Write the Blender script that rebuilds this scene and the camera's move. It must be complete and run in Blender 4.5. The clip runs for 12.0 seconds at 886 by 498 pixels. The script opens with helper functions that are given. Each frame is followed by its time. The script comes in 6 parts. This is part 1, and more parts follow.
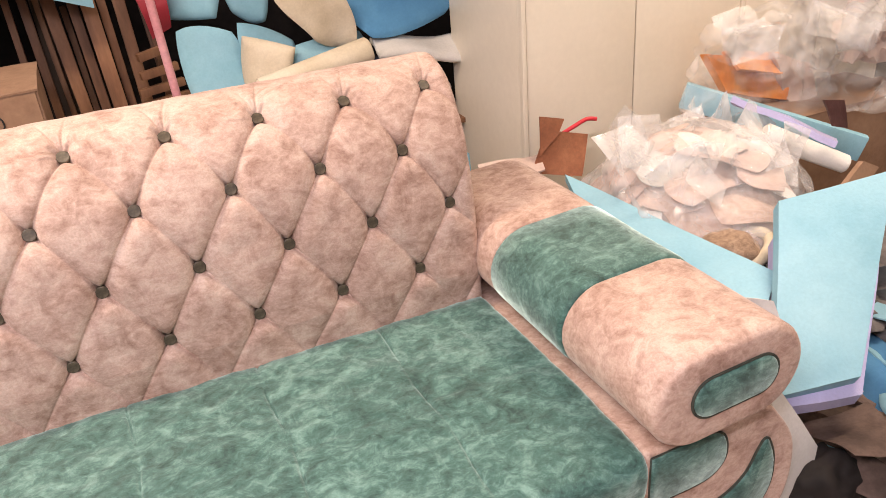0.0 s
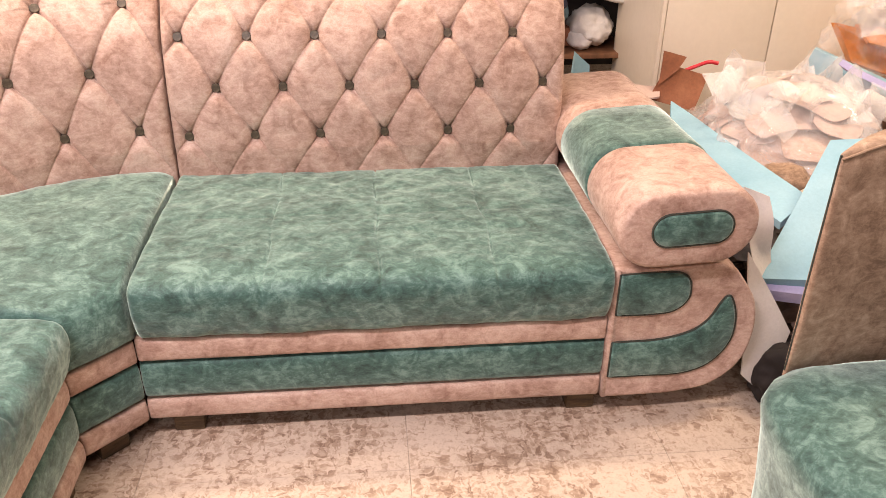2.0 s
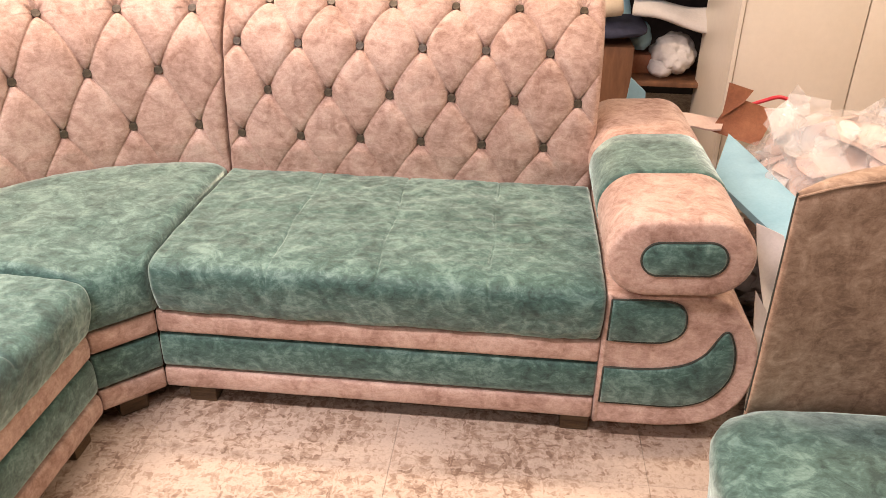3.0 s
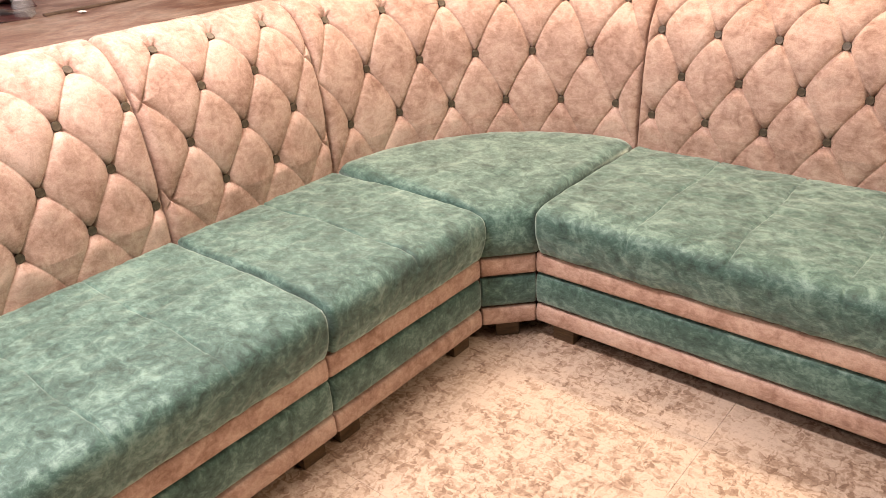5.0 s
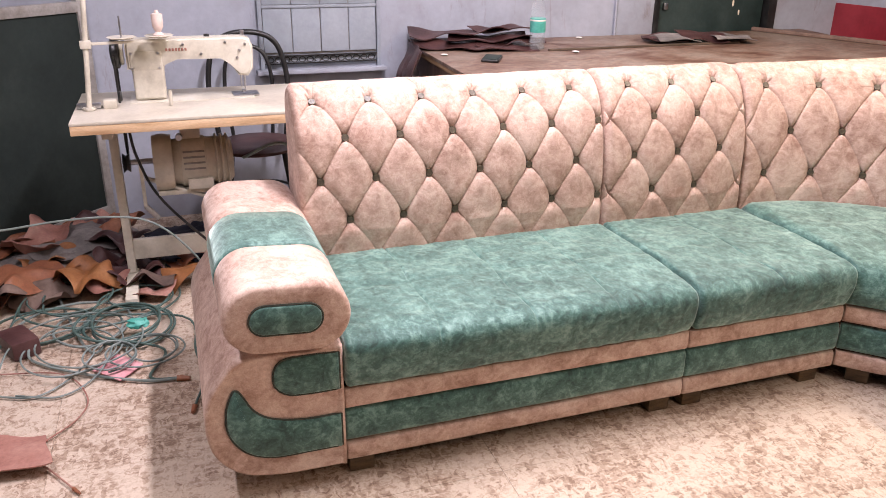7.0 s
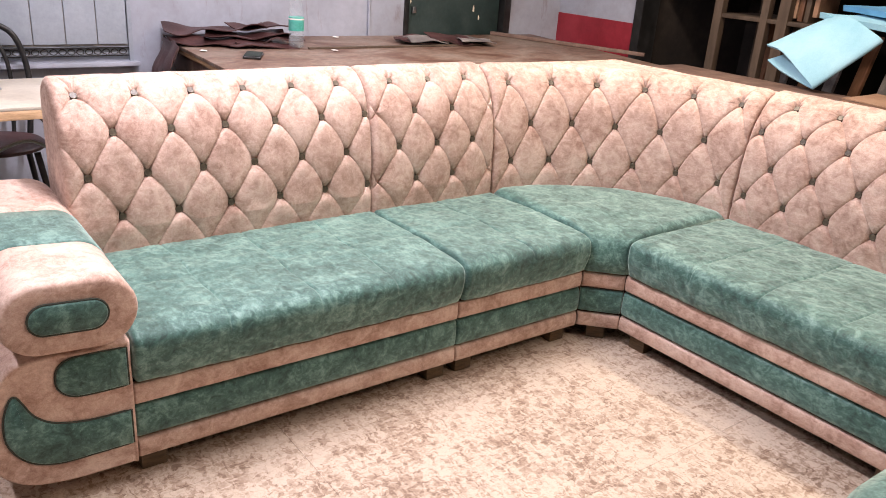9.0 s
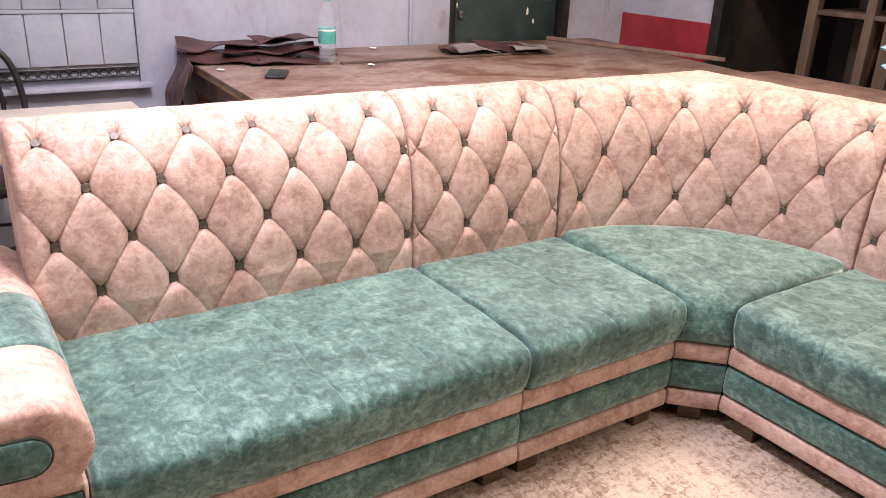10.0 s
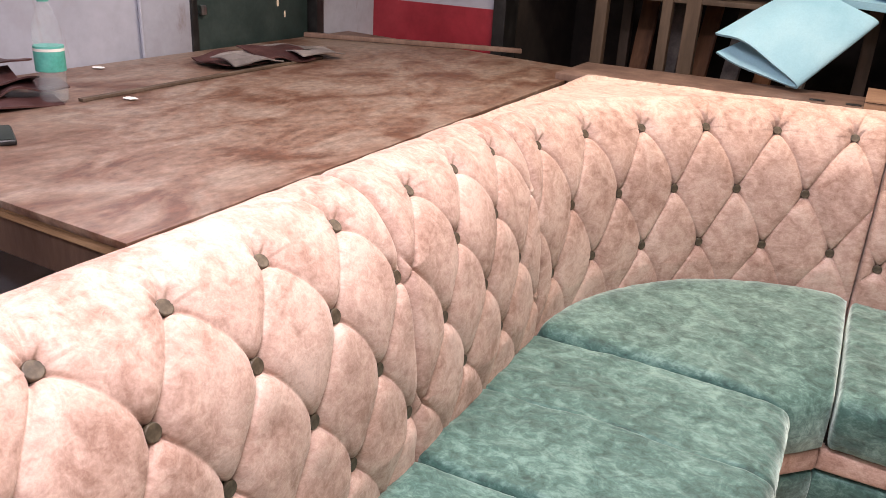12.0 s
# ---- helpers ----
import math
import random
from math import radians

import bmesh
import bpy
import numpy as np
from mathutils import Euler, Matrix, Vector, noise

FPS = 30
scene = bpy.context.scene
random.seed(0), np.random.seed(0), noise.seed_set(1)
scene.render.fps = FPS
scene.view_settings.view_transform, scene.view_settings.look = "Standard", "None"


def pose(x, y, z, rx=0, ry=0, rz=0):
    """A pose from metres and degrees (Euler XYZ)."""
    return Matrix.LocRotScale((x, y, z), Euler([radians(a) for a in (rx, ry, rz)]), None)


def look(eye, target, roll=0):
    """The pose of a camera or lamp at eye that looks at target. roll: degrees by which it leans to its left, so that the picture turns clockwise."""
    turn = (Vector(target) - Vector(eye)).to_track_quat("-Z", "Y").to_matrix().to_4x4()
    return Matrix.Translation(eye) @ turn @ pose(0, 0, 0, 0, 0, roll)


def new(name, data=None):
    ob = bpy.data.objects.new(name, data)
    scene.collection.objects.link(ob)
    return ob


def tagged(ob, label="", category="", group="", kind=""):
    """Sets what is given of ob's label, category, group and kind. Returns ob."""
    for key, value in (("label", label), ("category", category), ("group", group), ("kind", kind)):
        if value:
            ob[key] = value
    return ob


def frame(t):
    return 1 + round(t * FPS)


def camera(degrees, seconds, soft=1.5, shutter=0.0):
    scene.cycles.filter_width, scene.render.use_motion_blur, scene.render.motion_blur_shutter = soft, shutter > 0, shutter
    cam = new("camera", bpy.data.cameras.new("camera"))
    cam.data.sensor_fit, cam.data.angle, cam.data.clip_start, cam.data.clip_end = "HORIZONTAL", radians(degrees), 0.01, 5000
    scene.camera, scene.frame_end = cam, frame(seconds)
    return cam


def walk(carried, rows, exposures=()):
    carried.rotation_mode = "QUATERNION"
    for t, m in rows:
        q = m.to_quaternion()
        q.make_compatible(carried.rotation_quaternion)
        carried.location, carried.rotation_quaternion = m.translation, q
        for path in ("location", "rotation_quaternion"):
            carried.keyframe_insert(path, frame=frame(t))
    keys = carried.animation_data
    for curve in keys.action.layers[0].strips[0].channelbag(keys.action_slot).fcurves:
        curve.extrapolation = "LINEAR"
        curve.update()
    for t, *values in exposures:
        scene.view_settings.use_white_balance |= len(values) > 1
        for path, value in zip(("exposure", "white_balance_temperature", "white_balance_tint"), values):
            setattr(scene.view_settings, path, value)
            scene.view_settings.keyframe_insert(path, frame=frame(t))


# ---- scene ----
cam = camera(58.6, 12.0, soft=0.9)
PATH = [
    (0, (0.418, -0.853, 1.422), (1.099, 0.785, 0.499), -4.8),
    (0.5, (0.533, -1.048, 1.364), (1.092, 0.625, 0.419), -4.0),
    (1, (0.567, -1.239, 1.301), (1.004, 0.407, 0.252), -1.7),
    (1.5, (0.509, -1.452, 1.333), (0.848, 0.268, 0.371), -1.6),
    (2, (0.556, -1.56, 1.358), (0.73, 0.189, 0.403), 0.5),
    (2.5, (0.756, -1.612, 1.369), (0.769, 0.168, 0.457), 1.0),
    (4.5, (1.0, -1.658, 1.367), (0.107, -0.146, 0.409), -1.9),
    (5, (1.161, -1.76, 1.385), (-0.012, -0.413, 0.485), -3.5),
    (5.5, (1.323, -1.884, 1.429), (0.019, -0.63, 0.577), -1.7),
    (6, (1.469, -1.965, 1.424), (-0.091, -1.05, 0.572), -0.4),
    (6.5, (1.622, -2.169, 1.453), (-0.114, -1.576, 0.656), -0.2),
    (6.7, (1.665, -2.185, 1.459), (-0.078, -1.61, 0.697), 0.0),
    (8.5, (1.993, -2.401, 1.493), (0.375, -1.464, 0.781), 3.7),
    (9, (1.836, -2.34, 1.471), (0.358, -1.201, 0.75), 4.2),
    (9.5, (1.581, -2.119, 1.472), (0.163, -0.933, 0.71), 2.4),
    (10, (1.32, -2.007, 1.463), (-0.222, -0.965, 0.73), 2.5),
    (10.5, (0.941, -1.928, 1.483), (-0.528, -0.777, 0.764), 4.1),
    (11, (0.562, -1.808, 1.44), (-0.835, -0.571, 0.721), 4.2),
    (11.5, (0.189, -1.775, 1.441), (-1.13, -0.439, 0.751), 3.3),
    (12, (-0.108, -1.874, 1.412), (-0.951, -0.22, 0.667), 3.3),
]
EXPOSURES = [
    (0.0, -0.12, 6550, 15), (1.0, -0.06, 7150, 21), (2.5, -0.08, 7150, 21), (4.5, -0.17, 7650, 20), (5.5, -0.07, 7600, 19), (6.0, -0.08, 7650, 21), (6.4, -0.05, 6300, 19), (9.0, -0.09, 6300, 14), (10.0, -0.10, 6400, 20), (10.5, -0.18, 6400, 21), (11.0, -0.22, 6550, 20), (12.0, -0.36, 6500, 17),
]
walk(cam, [(t, look(eye, target, roll)) for t, eye, target, roll in PATH], EXPOSURES)

# ---------------------------------------------------------------- world and lights
world = bpy.data.worlds.new("world")
scene.world = world
world.use_nodes = True
world.node_tree.nodes["Background"].inputs[0].default_value = (0.80, 0.88, 1.0, 1)
world.node_tree.nodes["Background"].inputs[1].default_value = 0.015


def lamp(name, place, aim, size, size_y, watts, colour):
    data = bpy.data.lights.new(name, "AREA")
    data.shape, data.size, data.size_y = "RECTANGLE", size, size_y
    data.energy, data.color = watts, colour
    ob = new(name, data)
    ob.matrix_world = look(place, aim)
    return ob


WARM, COOL = (1.0, 0.82, 0.635), (1.0, 0.92, 0.97)
# out of view, each just below an assumed ceiling tube fitting
TUBES = [
    ("lamp_north", (-0.50, 0.80, 2.66), 1.2, 0.16, 66, WARM),
    ("lamp_middle", (0.90, -1.30, 2.66), 1.2, 0.10, 12, (1.0, 0.91, 0.90)),
    ("lamp_west", (-0.43, -1.32, 2.66), 1.2, 0.10, 92, COOL),
    # the next three are fill, added to brighten the seats, floor and wardrobe
    ("fill_table", (-1.38, -0.45, 2.66), 1.2, 0.10, 16, COOL),
    ("fill_south", (-0.15, -3.00, 2.66), 1.2, 0.12, 45, COOL),
    ("fill_east", (2.55, 0.30, 2.66), 1.2, 0.16, 58, WARM),
]
# fill with no known source, added to brighten the green seats from the west
lamp("fill_wall", (-2.53, 0.10, 2.50), (0.0, -0.25, 0.4), 0.10, 1.2, 36, COOL)
for lamp_name, spot, long, wide, watts, tint in TUBES:
    lamp(lamp_name, spot, (spot[0], spot[1] + 0.001, 0), long, wide, watts, tint)


# ---------------------------------------------------------------- materials
def material(name, rough=0.6, metal=0.0, sheen=0.0, sheen_tint=(1, 1, 1), coat=0.0):
    m = bpy.data.materials.new(name)
    m.use_nodes = True
    b = m.node_tree.nodes["Principled BSDF"]
    b.inputs["Roughness"].default_value = rough
    b.inputs["Metallic"].default_value = metal
    b.inputs["Sheen Weight"].default_value = sheen
    b.inputs["Sheen Roughness"].default_value = 0.45
    b.inputs["Sheen Tint"].default_value = (*sheen_tint, 1)
    b.inputs["Coat Weight"].default_value = coat
    return m, m.node_tree, b


def node(tree, kind, **sets):
    n = tree.nodes.new(kind)
    for key, value in sets.items():
        n.inputs[key.replace("_", " ")].default_value = value
    return n


def noise_node(tree, coords, scale, detail=4.0, rough=0.6, distort=0.0):
    n = node(tree, "ShaderNodeTexNoise", Scale=scale, Detail=detail, Roughness=rough, Distortion=distort)
    tree.links.new(coords, n.inputs["Vector"])
    return n.outputs["Fac"]


def ramp(tree, fac, stops):
    r = tree.nodes.new("ShaderNodeValToRGB")
    els = r.color_ramp.elements
    while len(els) < len(stops):
        els.new(0.5)
    for e, (pos, colour) in zip(els, stops):
        e.position, e.color = pos, (*colour, 1)
    tree.links.new(fac, r.inputs["Fac"])
    return r.outputs["Color"]


def mix(tree, kind, fac, a, b):
    n = tree.nodes.new("ShaderNodeMix")
    n.data_type, n.blend_type = "RGBA", kind
    for value, socket in ((fac, n.inputs[0]), (a, n.inputs[6]), (b, n.inputs[7])):
        if isinstance(value, (int, float)):
            socket.default_value = value
        elif isinstance(value, tuple):
            socket.default_value = (*value, 1)
        else:
            tree.links.new(value, socket)
    return n.outputs[2]


def bump(tree, b, height, strength, distance):
    n = node(tree, "ShaderNodeBump", Strength=strength, Distance=distance)
    tree.links.new(height, n.inputs["Height"])
    tree.links.new(n.outputs["Normal"], b.inputs["Normal"])


def object_coords(tree, stretch=(1, 1, 1)):
    c = tree.nodes.new("ShaderNodeTexCoord")
    m = tree.nodes.new("ShaderNodeMapping")
    m.inputs["Scale"].default_value = stretch
    tree.links.new(c.outputs["Object"], m.inputs["Vector"])
    return m.outputs["Vector"]


def two_scale(name, dark, mid, light, big=6.0, small=60.0, rough=0.6, metal=0.0, bump_height=0.002, sheen=0.0, stretch=(1, 1, 1),
              distort=0.0, blend=0.35, lo=0.32, hi=0.68, vary=0.0, sheen_tint=(1, 1, 1), bump_scale=None):
    m, tree, b = material(name, rough, metal, sheen, sheen_tint)
    co = object_coords(tree, stretch)
    one = noise_node(tree, co, big, 6, 0.62, distort)
    two = noise_node(tree, co, small, 5, 0.65)
    colour = ramp(tree, one, [(lo, dark), (0.5, mid), (hi, light)])
    fine = ramp(tree, two, [(0.3, (0.55, 0.55, 0.55)), (0.7, (1.35, 1.35, 1.35))])
    colour = mix(tree, "MULTIPLY", blend, colour, fine)
    if vary:
        info = tree.nodes.new("ShaderNodeObjectInfo")
        shade = ramp(tree, info.outputs["Random"], [(0, (1 - vary,) * 3), (1, (1 + vary,) * 3)])
        colour = mix(tree, "MULTIPLY", 1.0, colour, shade)
    tree.links.new(colour, b.inputs["Base Color"])
    if bump_height:
        bump(tree, b, noise_node(tree, co, bump_scale or small, 4, 0.6), 0.5, bump_height)
    return m


def plush(name, dark, mid, light, sheen_tint, nap, sheen=0.4, gloss=0.0, creased=0.0):
    """Crushed suede: cloudy patches of raised and flattened nap, brushed flecks, thin crush lines and a soft sheen."""
    m, tree, b = material(name, 0.72, 0.0, sheen, sheen_tint)
    co = object_coords(tree)
    cloud = noise_node(tree, co, 5.5, 4, 0.55, 0.5)
    patch = noise_node(tree, co, 19.0, 8, 0.68, 0.9)
    fleck = noise_node(tree, object_coords(tree, (0.7, 1.0, 1.3)), 62.0, 6, 0.72, 0.7)
    grain = noise_node(tree, co, 260.0, 3, 0.6)
    both = mix(tree, "MIX", nap, cloud, mix(tree, "MIX", 0.42, patch, fleck))
    colour = ramp(tree, both, [(0.40, dark), (0.5, mid), (0.60, light)])
    fine = ramp(tree, grain, [(0.34, (0.84, 0.84, 0.84)), (0.64, (1.1, 1.1, 1.1))])
    colour = mix(tree, "MULTIPLY", 0.6, colour, fine)
    tree.links.new(colour, b.inputs["Base Color"])
    rr = ramp(tree, both, [(0.40, (0.78, 0.78, 0.78)), (0.60, (0.56, 0.56, 0.56))])
    tree.links.new(rr, b.inputs["Roughness"])
    ss = ramp(tree, both, [(0.40, (0.55 * sheen,) * 3), (0.62, (1.35 * sheen,) * 3)])
    tree.links.new(ss, b.inputs["Sheen Weight"])
    if gloss:
        b.inputs["Specular IOR Level"].default_value = 0.5 + gloss
        b.inputs["Sheen Roughness"].default_value = 0.45
    relief = mix(tree, "MIX", 0.35, patch, fleck)
    if creased:
        folds = node(tree, "ShaderNodeTexNoise", Scale=7.0, Detail=4.0, Roughness=0.55, Distortion=0.9)
        folds.noise_type = "RIDGED_MULTIFRACTAL"
        tree.links.new(co, folds.inputs["Vector"])
        crease = ramp(tree, folds.outputs["Fac"], [(0.70, (0, 0, 0)), (0.98, (1, 1, 1))])
        relief = mix(tree, "MIX", creased, relief, crease)
    bump(tree, b, relief, 0.45, 0.003)
    return m


PINK = plush("pink_suede", (0.31, 0.185, 0.138), (0.485, 0.330, 0.262), (0.62, 0.468, 0.385), (1.0, 0.88, 0.80), 0.72, 0.28)
GREEN = plush("green_suede", (0.010, 0.043, 0.034), (0.032, 0.107, 0.088), (0.128, 0.258, 0.218), (0.80, 1.0, 0.92), 0.80, 1.0, 0.12, 0.22)
TAN = plush("tan_suede", (0.17, 0.10, 0.060), (0.33, 0.215, 0.138), (0.50, 0.36, 0.25), (1.0, 0.85, 0.7), 0.7, 0.3)
BUTTON = two_scale("button_olive", (0.040, 0.030, 0.018), (0.075, 0.058, 0.036), (0.125, 0.100, 0.066), 60, 200, 0.45, bump_height=0)
PIPING = two_scale("piping_dark", (0.024, 0.028, 0.02), (0.036, 0.042, 0.03), (0.05, 0.056, 0.042), 60, 200, 0.7, bump_height=0)
LINING = two_scale("lining_brown", (0.05, 0.025, 0.018), (0.08, 0.04, 0.028), (0.11, 0.06, 0.04), 10, 90, 0.85)
LEGWOOD = two_scale("leg_wood", (0.05, 0.03, 0.014), (0.09, 0.055, 0.025), (0.13, 0.08, 0.04), 14, 90, 0.5, stretch=(1, 1, 6))
WOOD = two_scale("pale_wood", (0.115, 0.068, 0.05), (0.175, 0.11, 0.082), (0.24, 0.158, 0.12), 8, 60, 0.65, stretch=(1, 1, 0.2), vary=0.15)
BROWNWOOD = two_scale("brown_wood", (0.08, 0.036, 0.018), (0.17, 0.078, 0.038), (0.26, 0.13, 0.066), 8, 60, 0.6, stretch=(1, 1, 0.2), vary=0.2)
# storeroom shade put into the rack wood's colour; also the stick's brown
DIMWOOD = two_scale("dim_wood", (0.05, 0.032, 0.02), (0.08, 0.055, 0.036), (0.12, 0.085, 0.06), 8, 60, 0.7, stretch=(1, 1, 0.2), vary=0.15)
PLY = two_scale("worn_table_wood", (0.110, 0.050, 0.029), (0.195, 0.125, 0.089), (0.235, 0.175, 0.134), 6, 44, 0.5, stretch=(1, 0.55, 1), distort=0.7, blend=0.8, lo=0.37, hi=0.6)
PLYEDGE = two_scale("plywood_edge", (0.16, 0.085, 0.04), (0.30, 0.18, 0.09), (0.42, 0.27, 0.15), 5, 60, 0.7, stretch=(1, 1, 14))
WALL = two_scale("lavender_wall", (0.265, 0.258, 0.285), (0.355, 0.378, 0.440), (0.395, 0.418, 0.485), 2.2, 26, 0.75, blend=0.12, lo=0.22, hi=0.6, bump_height=0.0015)
def stained(m):
    """Adds rusty drips and smudges with ragged outlines to a painted wall."""
    tree = m.node_tree
    b = tree.nodes["Principled BSDF"]
    paint = b.inputs["Base Color"].links[0].from_socket
    drip = noise_node(tree, object_coords(tree, (1, 2.2, 0.55)), 4.2, 9, 0.72, 0.3)
    fac = ramp(tree, drip, [(0.585, (0, 0, 0)), (0.69, (0.8, 0.8, 0.8))])
    tree.links.new(mix(tree, "MULTIPLY", fac, paint, (0.72, 0.60, 0.52)), b.inputs["Base Color"])
    return m


stained(WALL)
# for unseen walls: colour lowered to cut bounce and deepen the room's shade
PLASTER = two_scale("low_bounce_plaster", (0.09, 0.082, 0.075), (0.13, 0.12, 0.11), (0.18, 0.165, 0.15), 2.2, 26, 0.85)
REDPAINT = two_scale("red_dado", (0.19, 0.012, 0.020), (0.27, 0.020, 0.032), (0.33, 0.032, 0.045), 3, 30, 0.5, blend=0.2)
# unseen ceiling, greyed so that less light bounces down
CEIL = two_scale("low_bounce_ceiling", (0.28, 0.27, 0.255), (0.34, 0.33, 0.315), (0.40, 0.39, 0.37), 1.5, 30, 0.9, blend=0.15)
CREAM = two_scale("cream_laminate", (0.74, 0.67, 0.54), (0.79, 0.72, 0.595), (0.82, 0.75, 0.625), 1.2, 40, 0.35, blend=0.06, bump_height=0.0003)
# near-black: paints shade on store wall and sofa gaps; the bag's own colour
DARK = two_scale("black_and_unlit", (0.008, 0.006, 0.005), (0.018, 0.013, 0.011), (0.04, 0.030, 0.024), 2.5, 20, 0.85)
DOORGREEN = two_scale("door_green", (0.010, 0.022, 0.020), (0.018, 0.036, 0.033), (0.035, 0.055, 0.05), 4, 40, 0.55)
BOARD = two_scale("board_black", (0.006, 0.012, 0.010), (0.010, 0.018, 0.015), (0.018, 0.028, 0.024), 3, 40, 0.85)
GREYMETAL = two_scale("grey_metal", (0.20, 0.18, 0.16), (0.30, 0.28, 0.26), (0.38, 0.36, 0.34), 6, 60, 0.5)
IVORY = two_scale("machine_ivory", (0.40, 0.36, 0.29), (0.55, 0.51, 0.42), (0.63, 0.59, 0.50), 7, 60, 0.35, blend=0.15, bump_height=0.0003)
STEEL = two_scale("steel", (0.35, 0.35, 0.36), (0.5, 0.5, 0.52), (0.6, 0.6, 0.62), 10, 90, 0.3, 1.0, bump_height=0)
BLACK = two_scale("black_paint", (0.008, 0.008, 0.008), (0.015, 0.015, 0.015), (0.03, 0.03, 0.03), 10, 90, 0.35, bump_height=0)
SEWTOP = two_scale("sewing_top", (0.42, 0.37, 0.30), (0.52, 0.47, 0.385), (0.57, 0.52, 0.44), 4, 50, 0.4, blend=0.2, bump_height=0.0004)
SEWEDGE = two_scale("sewing_edge", (0.50, 0.31, 0.16), (0.64, 0.43, 0.25), (0.72, 0.52, 0.33), 5, 60, 0.6, stretch=(1, 1, 10))
WINDOW = two_scale("window_paint", (0.25, 0.28, 0.32), (0.31, 0.345, 0.39), (0.37, 0.405, 0.45), 3, 40, 0.5, blend=0.15)
BLUEFOAM = two_scale("blue_foam", (0.21, 0.43, 0.53), (0.27, 0.50, 0.60), (0.33, 0.56, 0.65), 3, 120, 0.9, blend=0.12, bump_height=0.0012)
DEEPBLUE = two_scale("deep_blue_foam", (0.06, 0.20, 0.38), (0.09, 0.27, 0.47), (0.13, 0.34, 0.54), 3, 120, 0.9, blend=0.12, bump_height=0.0012)
LILAC = two_scale("lilac_foam", (0.40, 0.38, 0.62), (0.48, 0.46, 0.70), (0.55, 0.53, 0.76), 4, 120, 0.85, blend=0.12)
CREAMFOAM = two_scale("cream_foam", (0.55, 0.46, 0.32), (0.66, 0.57, 0.43), (0.74, 0.66, 0.53), 4, 120, 0.9, blend=0.15)
WHITEFOAM = two_scale("white_foam", (0.66, 0.63, 0.57), (0.74, 0.71, 0.66), (0.80, 0.78, 0.74), 4, 120, 0.85, blend=0.12)
LEATHER = two_scale("brown_leather", (0.16, 0.055, 0.026), (0.26, 0.095, 0.045), (0.34, 0.14, 0.07), 7, 90, 0.5)
MAROON = two_scale("maroon_leather", (0.034, 0.013, 0.013), (0.060, 0.024, 0.023), (0.10, 0.045, 0.042), 7, 90, 0.45)
ROSE = two_scale("rose_leather", (0.22, 0.09, 0.065), (0.33, 0.155, 0.12), (0.42, 0.23, 0.18), 7, 90, 0.6)
OCHRE = two_scale("ochre_leather", (0.18, 0.065, 0.016), (0.27, 0.105, 0.032), (0.36, 0.16, 0.06), 7, 90, 0.55)
ORANGE = two_scale("orange_cloth", (0.62, 0.17, 0.02), (0.78, 0.27, 0.05), (0.85, 0.40, 0.14), 7, 60, 0.7)
CARD = two_scale("cardboard", (0.20, 0.11, 0.065), (0.28, 0.165, 0.10), (0.35, 0.22, 0.14), 4, 60, 0.85, blend=0.2)
REDPLASTIC = two_scale("red_plastic", (0.50, 0.02, 0.03), (0.66, 0.04, 0.06), (0.74, 0.07, 0.10), 8, 60, 0.4, bump_height=0)
PINKPLASTIC = two_scale("pink_plastic", (0.55, 0.22, 0.24), (0.64, 0.30, 0.32), (0.70, 0.37, 0.39), 8, 60, 0.5, bump_height=0)
GREENCABLE = two_scale("green_cable", (0.04, 0.075, 0.065), (0.07, 0.12, 0.105), (0.12, 0.18, 0.16), 12, 60, 0.5, bump_height=0)
GREYCABLE = two_scale("grey_cable", (0.11, 0.14, 0.13), (0.18, 0.22, 0.205), (0.26, 0.30, 0.28), 12, 60, 0.5, bump_height=0)
PALEPINK = two_scale("pale_pink_lining", (0.50, 0.36, 0.31), (0.60, 0.46, 0.40), (0.68, 0.55, 0.49), 5, 70, 0.8, blend=0.2)
DUNCLOTH = two_scale("dun_cloth", (0.07, 0.045, 0.035), (0.13, 0.085, 0.066), (0.21, 0.145, 0.115), 8, 80, 0.8)
NAVY = two_scale("navy_cloth", (0.012, 0.014, 0.03), (0.022, 0.026, 0.05), (0.04, 0.045, 0.08), 8, 80, 0.8)
GREYCLOTH = two_scale("grey_cloth", (0.10, 0.09, 0.085), (0.18, 0.16, 0.15), (0.28, 0.25, 0.23), 8, 80, 0.8)


